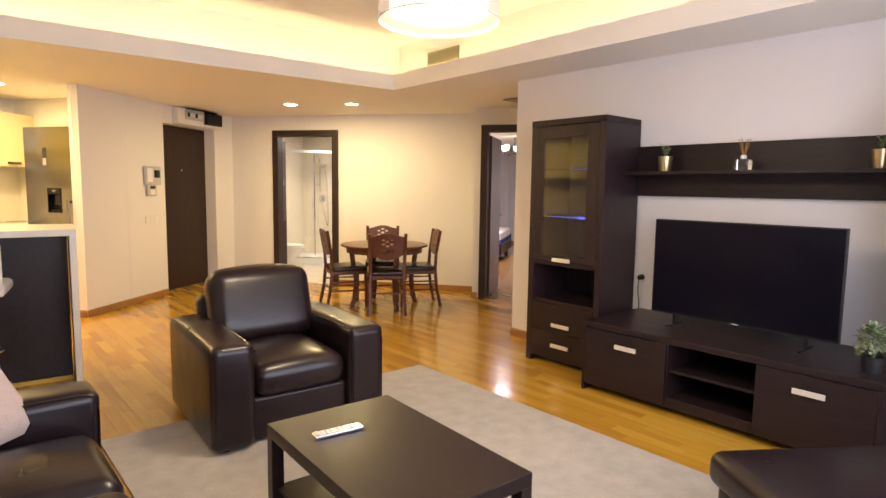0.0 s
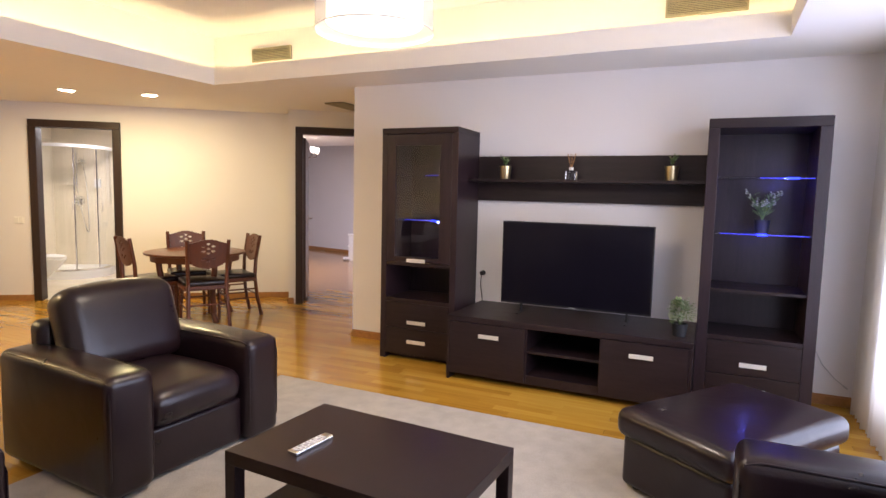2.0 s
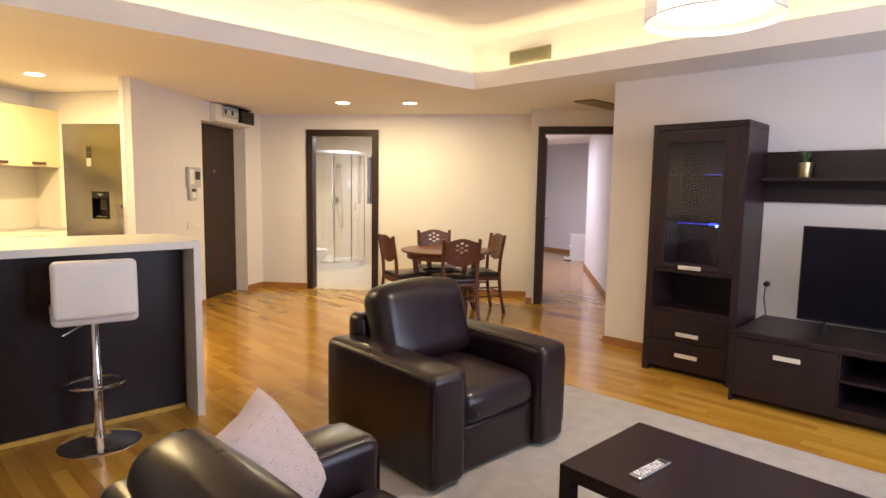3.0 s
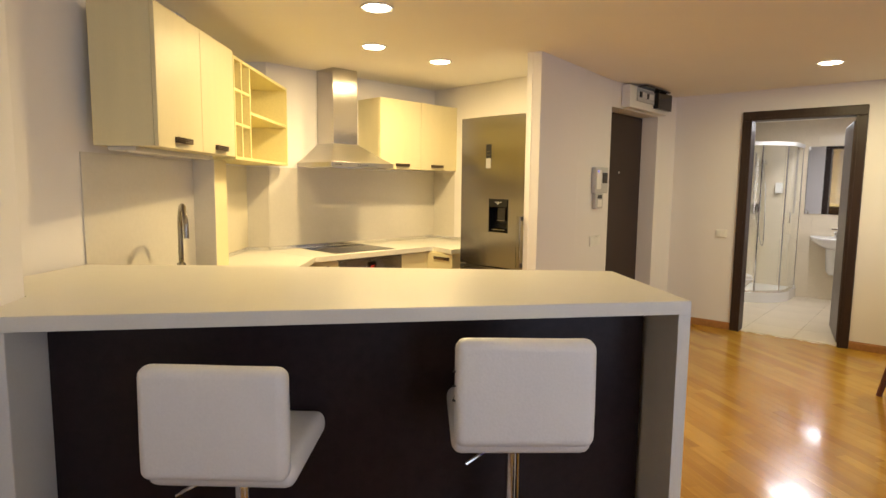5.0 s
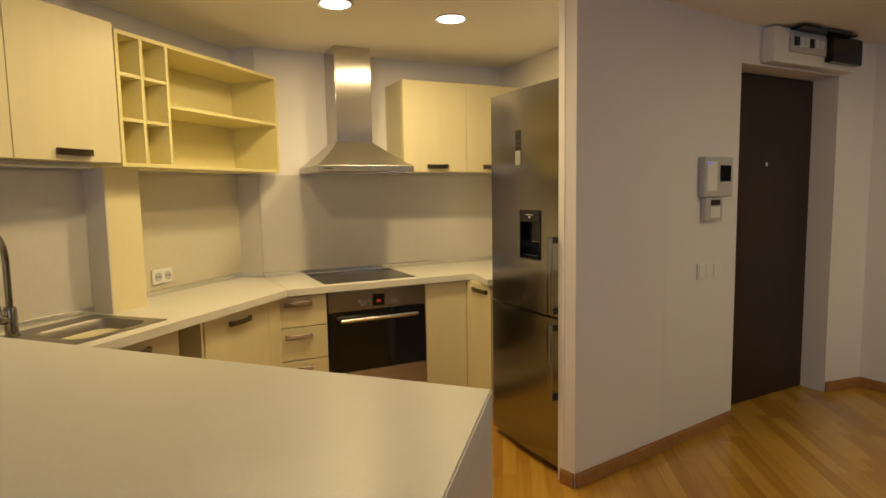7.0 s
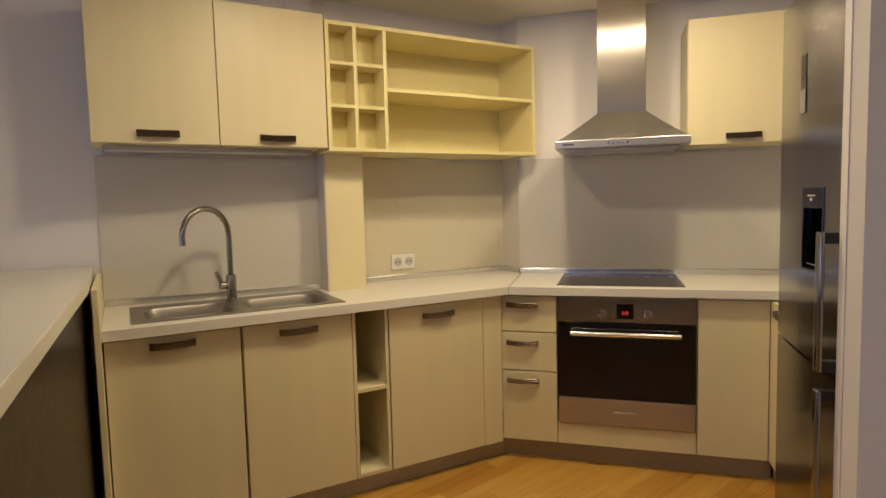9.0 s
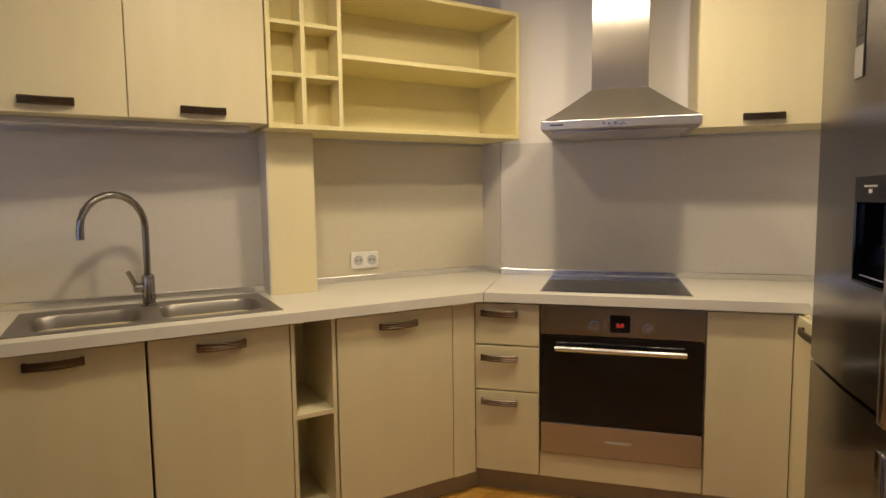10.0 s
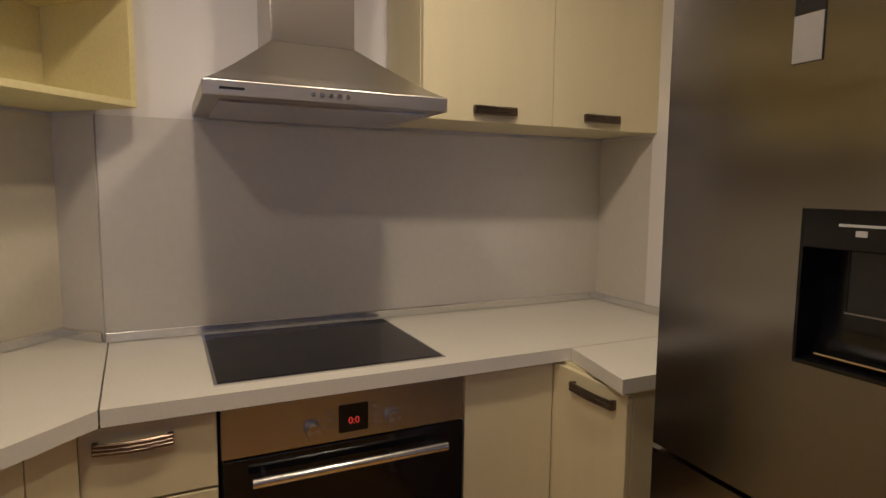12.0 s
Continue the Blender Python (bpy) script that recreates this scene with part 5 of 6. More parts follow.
def potted(name, m, label, pot_r, pot_h, pot_mat, kind, seed):
    rnd = random.Random(seed)
    t = thing(name, m, label, "plant", "small plants")
    bm = bmesh.new()
    lathe(bm, [(0.001, 0.0), (pot_r * 0.8, 0.0), (pot_r * 0.82, 0.004), (pot_r, pot_h), (pot_r * 0.93, pot_h), (pot_r * 0.90, pot_h * 0.85), (0.001, pot_h * 0.85)], 20)
    part("pot", bm, pot_mat, t, smooth=True)
    fol, flo = bmesh.new(), bmesh.new()
    if kind == "bush":
        for k in range(700):
            a_, b_ = rnd.uniform(0, 6.283), rnd.uniform(-0.5, 1.0)
            rr = 0.084 * (0.5 + 0.45 * rnd.random()) * (1 + 0.2 * math.sin(3 * a_))
            p = Vector((rr * math.cos(a_) * math.cos(b_ * 1.4), rr * math.sin(a_) * math.cos(b_ * 1.4), pot_h + 0.075 + rr * math.sin(b_ * 1.4)))
            leaf(fol if rnd.random() < 0.45 else flo, p, (math.cos(a_), math.sin(a_), b_ + rnd.uniform(-0.4, 0.4)), rnd.uniform(0.018, 0.030), rnd.uniform(0.007, 0.011))
        for k in range(14):
            a_ = rnd.uniform(0, 6.283)
            cyl(fol, (0, 0, pot_h * 0.8), (0.05 * math.cos(a_), 0.05 * math.sin(a_), pot_h + 0.09), 0.002, 0.001, 5)
    else:
        n_, h = (16, 0.20) if kind == "lily" else (12, 0.085)
        for k in range(n_):
            a_, ln2 = rnd.uniform(0, 6.283), rnd.uniform(0.5, 1.0) * h
            tip = Vector((0.55 * ln2 * math.cos(a_), 0.55 * ln2 * math.sin(a_), pot_h + ln2))
            tube(fol, [(0, 0, pot_h * 0.8), (tip.x * 0.3, tip.y * 0.3, pot_h + ln2 * 0.5), tip], 0.0016, 5)
            for j in range(5):
                q = Vector((0, 0, pot_h)).lerp(tip, 0.2 + 0.14 * j)
                leaf(fol, q, (math.cos(a_ + j * 2.4), math.sin(a_ + j * 2.4), 0.7), 0.35 * h if kind == "lily" else 0.026, 0.005)
            if k % 2 == 0 or kind == "lily":
                for j in range(9 if kind == "lily" else 5):
                    q = tip - Vector((0, 0, 0.012 * (j // 3))) if kind == "lily" else tip
                    leaf(flo, q, (math.cos(j * 1.257), math.sin(j * 1.257), 0.9), 0.017 if kind == "lily" else 0.013, 0.006)
    part("leaves", fol, M_LEAF, t)
    part("blossom", flo, M_PETAL if kind == "lily" else M_LEAFPALE, t, "pale buds and leaf tips")["kind"] = "stuff"
    return t


SHZ = 1.5125
potted("potted_plant", pose(3.60, 1.945, SHZ), "small plant in a brass pot on the wall shelf", 0.049, 0.105, M_GOLD, "small", 1)
potted("potted_plant", pose(3.60, 0.695, SHZ), "small plant in a brass pot on the wall shelf", 0.049, 0.105, M_GOLD, "small", 2)
potted("potted_plant", pose(3.20, 0.565, BT + 0.0005), "round bushy green plant in a black pot on the bench", 0.05, 0.085, M_POT, "bush", 3)
potted("potted_plant", pose(3.52, 0.11, 1.1735), "white-flowering plant in a black pot on a glass shelf", 0.05, 0.085, M_POT, "lily", 4)
t = thing("reed_diffuser", pose(3.60, 1.415, SHZ), "glass reed diffuser with thin wooden sticks on the shelf", "diffuser")
bm = bmesh.new()
box(bm, -0.041, 0.041, -0.041, 0.041, 0.0, 0.072, 0.006)
part("bottle", bm, M_GLASS, t, "square clear glass bottle")
bm = bmesh.new()
cyl(bm, (0, 0, 0.072), (0, 0, 0.095), 0.017, seg=14)
part("neck", bm, M_WHITEPL, t)
for k in range(6):
    bm = bmesh.new()
    a_ = k * 1.05
    cyl(bm, (0, 0, 0.075), (0.035 * math.cos(a_), 0.035 * math.sin(a_), 0.20), 0.0018, seg=5)
    part("reed", bm, M_OAKB, t)

# pendant lamp
t = thing("pendant_lamp", pose(1.40, 1.83, -0.038), "drum pendant lamp with a sheer outer shade, switched on", "lamp")
bm = bmesh.new()
lathe(bm, [(0.26, 2.135), (0.262, 2.13), (0.262, 2.42), (0.26, 2.42), (0.26, 2.135)], 56)
M_ORGANZA = material("sheer_organza", (0.55, 0.50, 0.44), 0.7, alpha=0.36, vary=0.05)
sh = part("outer_shade", bm, M_ORGANZA, t, "sheer outer drum shade", smooth=True)
sh.visible_shadow = False
bm = bmesh.new()
lathe(bm, [(0.001, 2.158), (0.17, 2.156), (0.212, 2.165), (0.214, 2.17), (0.214, 2.42), (0.001, 2.42)], 56)
sh = part("inner_shade", bm, M_SHADE, t, "glowing white inner shade", smooth=True)
sh.visible_shadow = False
for z in (2.131, 2.419):
    bm = bmesh.new()
    tube(bm, [(0.262 * math.cos(radians(a_)), 0.262 * math.sin(radians(a_)), z) for a_ in range(0, 361, 8)], 0.0022, 6)
    part("wire_ring", bm, M_GREYPL, t, smooth=True)
bm = bmesh.new()
cyl(bm, (0, 0, 2.42), (0, 0, 2.84), 0.004, seg=8)
part("cord", bm, M_GREYPL, t)
bm = bmesh.new()
lathe(bm, [(0.001, 2.825), (0.055, 2.83), (0.06, 2.858), (0.001, 2.858)], 24)
part("rose", bm, M_WHITEPL, t, smooth=True)

# window with a sheer curtain
t = thing("window_1", pose(0, 0, 0), "white framed window in the south wall behind the curtain", "window")
t["kind"] = "structure"
for d in ((-0.23, 3.32, -0.70, -0.64, 0.15, 0.21), (-0.23, 3.32, -0.70, -0.64, 2.19, 2.25), (-0.23, -0.17, -0.70, -0.64, 0.21, 2.19), (3.26, 3.32, -0.70, -0.64, 0.21, 2.19), (1.515, 1.575, -0.70, -0.64, 0.21, 2.19)):
    boxpart("window_frame", d, M_WHITEPL, t, 0.004)
for a_, b_ in ((-0.17, 1.515), (1.575, 3.26)):
    g2 = boxpart("pane", (a_, b_, -0.672, -0.666, 0.21, 2.19), M_GLASS, t, 0)
    g2.visible_shadow = False
t = thing("curtain", pose(0, 0, 0), "long pale sheer curtain gathered at the window wall", "curtain")
for nm, xa, xb in (("drape", 2.62, 3.60), ("drape", -1.2, -0.3)):
    bm = bmesh.new()
    n = 150
    lo, hi = [], []
    for k in range(n + 1):
        x = xa + (xb - xa) * k / n
        y = -0.53 + 0.035 * math.sin(k * 0.62) + 0.012 * math.sin(k * 1.7)
        lo.append(bm.verts.new((x, y + 0.01 * math.sin(k * 0.31), 0.015)))
        hi.append(bm.verts.new((x, -0.53 + 0.6 * (y + 0.53), CEIL - 0.01)))
    for k in range(n):
        bm.faces.new((lo[k], lo[k + 1], hi[k + 1], hi[k]))
    part(nm, bm, M_SHEER, t, smooth=True)
boxpart("rail", (-1.3, 3.70, -0.545, -0.515, CEIL - 0.012, CEIL - 0.001), M_WHITEPL, t, 0.002)

# ---------------------------------------------------------------- dining corner
TC = (3.62, 5.40)
t = thing("dining_table", pose(TC[0], TC[1], 0, 0, 0, 30), "round dark mahogany dining table", "dining table")
bm = bmesh.new()
lathe(bm, [(0.001, 0.692), (0.485, 0.692), (0.50, 0.697), (0.506, 0.707), (0.50, 0.717), (0.485, 0.72), (0.001, 0.72)], 64)
part("tabletop", bm, M_CHAIR, t, smooth=True)
bm = bmesh.new()
lathe(bm, [(0.44, 0.691), (0.44, 0.625), (0.42, 0.625), (0.42, 0.691)], 48)
part("apron", bm, M_CHAIR, t, smooth=True)
for k in range(4):
    a_ = radians(45 + 90 * k)
    cxx, cyy = math.cos(a_), math.sin(a_)
    bm = bmesh.new()
    pts = [(0.40 * cxx, 0.40 * cyy, 0.69), (0.385 * cxx, 0.385 * cyy, 0.55), (0.34 * cxx, 0.34 * cyy, 0.30), (0.36 * cxx, 0.36 * cyy, 0.10), (0.40 * cxx, 0.40 * cyy, 0.0)]
    tube(bm, pts, 0.030, 10)
    part("leg", bm, M_CHAIR, t, smooth=True)


def dining_chair(m):
    """Seat centre at the origin; the back stands at y = -0.2."""
    t = thing("dining_chair", m, "dark mahogany dining chair with a pierced back and black seat", "dining chair", "chairs round the table")
    for x in (-0.185, 0.185):
        bm = bmesh.new()
        pts = [(x * 1.05, -0.27, 0), (x, -0.225, 0.22), (x * 0.97, -0.205, 0.44), (x, -0.215, 0.62), (x * 1.04, -0.26, 0.885)]
        for a_, b_ in zip(pts, pts[1:]):
            cyl(bm, a_, b_, 0.019, 0.019, 8)
        part("leg", bm, M_CHAIR, t, smooth=True)
    for x in (-0.19, 0.19):
        bm = bmesh.new()
        cyl(bm, (x, 0.185, 0), (x * 0.98, 0.18, 0.42), 0.014, 0.021, 10)
        part("leg", bm, M_CHAIR, t, smooth=True)
    boxpart("seat_frame", (-0.215, 0.215, -0.215, 0.21, 0.385, 0.43), M_CHAIR, t, 0.01)
    bm = bmesh.new()
    soft_box(bm, -0.21, 0.21, -0.20, 0.215, 0.425, 0.475, 0.02, 0.012)
    part("seat", bm, M_LEATHER, t, "black padded seat", smooth=True)
    for y, z in ((-0.222, 0.24), (0.182, 0.26)):
        bm = bmesh.new()
        cyl(bm, (-0.18, y, z), (0.18, y, z), 0.009, seg=8)
        part("stretcher", bm, M_CHAIR, t)
    for x in (-0.187, 0.187):
        for z in (0.20, 0.30):
            bm = bmesh.new()
            cyl(bm, (x, -0.22, z), (x, 0.182, z), 0.009, seg=8)
            part("stretcher", bm, M_CHAIR, t)
    # pierced splat: a grid of cells with eye-shaped gaps left out
    bm = bmesh.new()
    nx_, nz_ = 44, 44
    holes_ = [(0.0, 0.845), (-0.045, 0.822), (0.045, 0.822), (0.0, 0.800), (-0.045, 0.774), (0.045, 0.774), (0.0, 0.752),
              (-0.045, 0.700), (0.045, 0.700), (0.0, 0.678)]

    def solid(x, z):
        top = 0.872 + 0.020 * math.cos(x / 0.20 * math.pi)
        bot = 0.60 + 0.075 * (abs(x) / 0.19) ** 2
        if z > top or z < bot:
            return False
        for hx, hz in holes_:
            if abs(x - hx) / 0.022 + abs(z - hz) / 0.013 < 1.0 or ((x - hx) / 0.019) ** 2 + ((z - hz) / 0.0095) ** 2 < 1:
                return False
        return True
    front, back_ = {}, {}

    def vert(store, i, k, dy):
        if (i, k) not in store:
            x = -0.188 + 0.376 * i / nx_
            z = 0.59 + 0.315 * k / nz_
            lean = -0.215 - 0.045 * (z - 0.62) / 0.265
            curve = -0.012 * (1 - (x / 0.19) ** 2)
            store[i, k] = bm.verts.new((x, lean + curve + dy, z))
        return store[i, k]
    cells = {(i, k) for i in range(nx_) for k in range(nz_) if solid(-0.188 + 0.376 * (i + 0.5) / nx_, 0.59 + 0.315 * (k + 0.5) / nz_)}
    for i, k in cells:
        c = ((i, k), (i + 1, k), (i + 1, k + 1), (i, k + 1))
        bm.faces.new([vert(front, *q, 0.008) for q in c])
        bm.faces.new([vert(back_, *q, -0.008) for q in reversed(c)])
        for (di, dk), (p_, q_) in (((0, -1), (c[0], c[1])), ((1, 0), (c[1], c[2])), ((0, 1), (c[2], c[3])), ((-1, 0), (c[3], c[0]))):
            if (i + di, k + dk) not in cells:
                bm.faces.new((vert(front, *p_, 0.008), vert(back_, *p_, -0.008), vert(back_, *q_, -0.008), vert(front, *q_, 0.008)))
    part("backrest", bm, M_CHAIR, t, "pierced mahogany back panel", smooth=True)
    return t


NEAR = math.degrees(math.atan2(0.85, 0.53)) - 90      # turn of the chair whose back faces the living room
chair = None
for k, (rr, extra) in enumerate(((0.385, 0), (0.36, 4), (0.40, -3), (0.44, 14))):
    a_ = NEAR + 90 * k
    m = pose(TC[0], TC[1], 0, 0, 0, a_) @ pose(0, -rr, 0, 0, 0, extra)
    chair = dining_chair(m) if chair is None else (chair, copy_thing(chair, m))[0]

# ---------------------------------------------------------------- bathroom
def bwall(name, u0, v0, u1, v1, mat, z1=2.32):
    a_, b_ = U @ Vector((u0, v0, 0)), U @ Vector((u1, v1, 0))
    return wall(name, (a_.x, a_.y), (b_.x, b_.y), mat, 0, z1, 0.06, label="beige tiled bathroom wall")


def tiled(name, u0, v0, u1, v1, w=0.60, h=0.30):
    """Tiles laid on a bathroom wall, the room to the left of the line."""
    bwall(name, u0, v0, u1, v1, M_GROUT)
    a_, b_ = U @ Vector((u0, v0, 0)), U @ Vector((u1, v1, 0))
    m, ln_ = along((a_.x, a_.y), (b_.x, b_.y))
    host = bpy.data.objects[name]
    bm = bmesh.new()
    box(bm, 0.002, w - 0.002, 0.0, 0.006, 0.002, h - 0.002)
    me = finish(bm, "tile", M_TILE)
    for i in range(int(ln_ // w)):
        for k in range(int(2.3 // h)):
            ob = new("tile", me)
            ob.parent = host
            ob.matrix_basis = pose(i * w, 0.0, k * h)
    rest = ln_ - (ln_ // w) * w
    if rest > 0.02:
        bm = bmesh.new()
        box(bm, 0.002, rest - 0.002, 0.0, 0.006, 0.002, h - 0.002)
        me = finish(bm, "tile", M_TILE)
        for k in range(int(2.3 // h)):
            ob = new("tile", me)
            ob.parent = host
            ob.matrix_basis = pose((ln_ // w) * w, 0.0, k * h)


M_GROUT = material("tile_grout", (0.71, 0.62, 0.48), 0.8, vary=0.05)
BU0, BU1, BV0, BV1 = -0.16, 2.10, 0.12, 2.58
tiled("wall_bath_right", BU1, BV0, BU1, BV1)
tiled("wall_bath_back", BU1, BV1, BU0, BV1)
tiled("wall_bath_left", BU0, BV1, BU0, BV0)
bm = bmesh.new()
box(bm, BU0, BU1, 0.0, BV1, -0.011, 0.0)
bf = structure("floor_bathroom", bm, M_GROUT, "pale beige tiled bathroom floor", "floor")
bf.matrix_basis = U
bm = bmesh.new()
box(bm, 0.002, 0.448, 0.002, 0.448, 0.0, 0.004)
me = finish(bm, "tile", M_TILE)
for i in range(5):
    for k in range(6):
        ob = new("tile", me)
        ob.parent = bf
        ob.matrix_basis = pose(BU0 + 0.45 * i, 0.03 + 0.45 * k, 0.0)
bm = bmesh.new()
box(bm, BU0 - 0.1, BU1 + 0.1, BV0 - 0.0, BV1 + 0.1, 2.30, 2.34)
structure("ceiling_bathroom", bm, M_CEIL, "white bathroom ceiling", "ceiling").matrix_basis = U
t = thing("ceiling_spot", bath(1.15, 1.35, 2.30), "round bathroom ceiling lamp, switched on", "ceiling lamp")
bm = bmesh.new()
lathe(bm, [(0.001, -0.05), (0.10, -0.045), (0.13, -0.02), (0.135, 0.0)], 32)
M_BATHLAMP = material("bath_lamp_glass", (1, 1, 1), 0.5, emit=(0.92, 0.96, 1.0), power=12.0)
part("globe", bm, M_BATHLAMP, t, "glowing frosted glass", smooth=True)

# shower
t = thing("shower_cabin", bath(BU0, BV1), "corner shower cabin with curved glass doors and chrome fittings", "shower")
SR = 0.93


def arc(r, n_=20, d=0.0):
    """Quarter round corner plan: x to +r, y to -r, with straight shoulders."""
    f_ = 0.42 * r
    k = r - f_
    pts = [(r, -0.002), (r, -f_ * 0.5)]
    for i in range(n_ + 1):
        a_ = radians(90 * i / n_)
        pts.append((f_ + k * math.cos(a_), -f_ - k * math.sin(a_)))
    pts += [(f_ * 0.5, -r), (0.002, -r)]
    return pts


bm = bmesh.new()
prism(bm, arc(SR) + [(0.002, -0.002)], 0.004, 0.125)
part("shower_tray", bm, M_CERAMIC, t, "white curved shower tray")


def band(r, z0, z1, th, i0=0, i1=None):
    bm = bmesh.new()
    o, n2 = arc(r)[i0:i1], arc(r - th)[i0:i1]
    vs = [[bm.verts.new((*p, z)) for p in row] for row, z in ((o, z0), (o, z1), (n2, z1), (n2, z0))]
    for a_ in range(4):
        b_ = (a_ + 1) % 4
        for k in range(len(o) - 1):
            bm.faces.new((vs[a_][k], vs[a_][k + 1], vs[b_][k + 1], vs[b_][k]))
    for k in (0, len(o) - 1):
        bm.faces.new([vs[a_][k] for a_ in range(4)])
    return bm


part("top_rail", band(SR - 0.01, 1.945, 1.99, 0.04), M_WHITEPL, t, "white curved rail", smooth=True)
part("bottom_rail", band(SR - 0.01, 0.126, 0.148, 0.035), M_ALU, t, "aluminium rail", smooth=True)
for i0, i1 in ((0, 9), (9, 17), (16, 25)):
    g2 = part("glass_door", band(SR - 0.025, 0.148, 1.945, 0.005, i0, i1), M_GLASS, t, "clear curved glass", smooth=True)
    g2.visible_shadow = False
for i in (0, 8, 16, -1):
    px_, py_ = arc(SR - 0.027)[i]
    bm = bmesh.new()
    box(bm, px_ - 0.008, px_ + 0.008, py_ - 0.008, py_ + 0.008, 0.148, 1.945, 0.002)
    part("post", bm, M_ALU, t)
for i in (7, 17):
    px_, py_ = arc(SR + 0.025)[i]
    bm = bmesh.new()
    tube(bm, [(px_ - 0.03, py_ + 0.03, 1.0), (px_, py_, 1.01), (px_, py_, 1.12), (px_ - 0.03, py_ + 0.03, 1.13)], 0.007, 8)
    part("handle", bm, M_CHROME, t, smooth=True)
bm = bmesh.new()
cyl(bm, (0.36, -0.06, 1.28), (0.36, -0.06, 1.90), 0.011, seg=12)
for z in (1.30, 1.88):
    cyl(bm, (0.36, -0.008, z), (0.36, -0.06, z), 0.012, seg=10)
part("riser_bar", bm, M_CHROME, t, smooth=True)
bm = bmesh.new()
cyl(bm, (0.37, -0.06, 1.72), (0.46, -0.12, 1.76), 0.012, seg=10)
cyl(bm, (0.46, -0.12, 1.78), (0.475, -0.135, 1.74), 0.045, 0.05, 20)
part("hand_shower", bm, M_CHROME, t, smooth=True)
bm = bmesh.new()
cyl(bm, (0.38, -0.008, 1.15), (0.38, -0.03, 1.15), 0.075, 0.07, 24)
cyl(bm, (0.38, -0.03, 1.15), (0.38, -0.075, 1.15), 0.028, seg=16)
tube(bm, [(0.38, -0.07, 1.15), (0.38, -0.085, 1.11), (0.38, -0.10, 1.07)], 0.010, 8)
part("mixer", bm, M_CHROME, t, smooth=True)
bm = bmesh.new()
pts = []
for k in range(21):
    s_ = k / 20
    pts.append((0.40 + 0.09 * math.sin(math.pi * s_) + 0.06 * s_, -0.07, 1.10 - 0.45 * math.sin(math.pi * min(s_ * 1.25, 1.0)) + (0.62 * max(0, s_ - 0.55) / 0.45)))
tube(bm, pts, 0.0075, 8)
part("hose", bm, M_CHROME, t, smooth=True)
boxpart("soap_dish", (0.24, 0.36, -0.12, -0.01, 1.40, 1.415), M_CHROME, t, 0.003)
boxpart("dispenser", (0.62, 0.70, -0.09, -0.008, 1.36, 1.50), M_WHITEPL, t, 0.012, "white soap dispenser")

# wash basin, mirror
t = thing("wash_basin", bath(1.18, BV1 - 0.008, -0.025, 0), "white ceramic wash basin with half pedestal and chrome tap", "wash basin")
bm = bmesh.new()
rows_ = []
for z, sx, sy in ((0.85, 0.28, 0.44), (0.835, 0.285, 0.45), (0.80, 0.27, 0.42), (0.74, 0.20, 0.32), (0.70, 0.12, 0.22)):
    rows_.append([bm.verts.new((sx * math.cos(radians(a_)), -0.01 + min(0.0, -sy * math.sin(radians(a_))), z)) for a_ in range(0, 181, 10)])
for a_, b_ in zip(rows_, rows_[1:]):
    for k in range(len(a_) - 1):
        bm.faces.new((a_[k], a_[k + 1], b_[k + 1], b_[k]))
bm.faces.new(rows_[0])
bm.faces.new(rows_[-1])
part("bowl", bm, M_CERAMIC, t, smooth=True)
bm = bmesh.new()
rows_ = []
for z, sx, sy in ((0.72, 0.11, 0.20), (0.55, 0.10, 0.17), (0.40, 0.09, 0.13), (0.36, 0.06, 0.08)):
    rows_.append([bm.verts.new((sx * math.cos(radians(a_)), -0.01 - sy * math.sin(radians(a_)), z)) for a_ in range(0, 181, 12)])
for a_, b_ in zip(rows_, rows_[1:]):
    for k in range(len(a_) - 1):
        bm.faces.new((a_[k], a_[k + 1], b_[k + 1], b_[k]))
bm.faces.new(rows_[-1])
part("pedestal", bm, M_CERAMIC, t, smooth=True)
bm = bmesh.new()
cyl(bm, (0, -0.09, 0.85), (0, -0.09, 0.93), 0.022, seg=14)
tube(bm, [(0, -0.09, 0.92), (0, -0.15, 0.935), (0, -0.20, 0.915)], 0.011, 8)
box(bm, -0.012, 0.012, -0.13, -0.07, 0.935, 0.947, 0.003)
part("tap", bm, M_CHROME, t, smooth=True)
t = thing("wall_mirror", bath(0, BV1 - 0.0075), "large bathroom mirror over the basin", "mirror")
boxpart("glass", (0.80, 2.05, -0.012, -0.002, 1.10, 1.96), M_MIRROR, t, 0.001)
t = thing("toilet", bath(0.12, 1.03, 0, -90), "white ceramic toilet with closed lid before a boxed-in cistern", "toilet")
boxpart("cistern_box", (-0.25, 0.25, -0.27, -0.003, 0.004, 0.82), M_TILE, t, 0.003, "tiled cistern box")
bm = bmesh.new()
rows_ = []
for z, sx, sy in ((0.40, 0.18, 0.47), (0.385, 0.185, 0.48), (0.33, 0.17, 0.44), (0.22, 0.135, 0.34), (0.12, 0.10, 0.22)):
    rows_.append([bm.verts.new((sx * math.cos(radians(a_)), sy * math.sin(radians(a_)) ** 0.8 if 0 < a_ < 180 else 0.0, z)) for a_ in range(0, 181, 10)])
for a_, b_ in zip(rows_, rows_[1:]):
    for k in range(len(a_) - 1):
        bm.faces.new((a_[k], a_[k + 1], b_[k + 1], b_[k]))
bm.faces.new(rows_[0])
bm.faces.new(rows_[-1])
part("bowl", bm, M_CERAMIC, t, smooth=True)
bm = bmesh.new()
rows_ = []
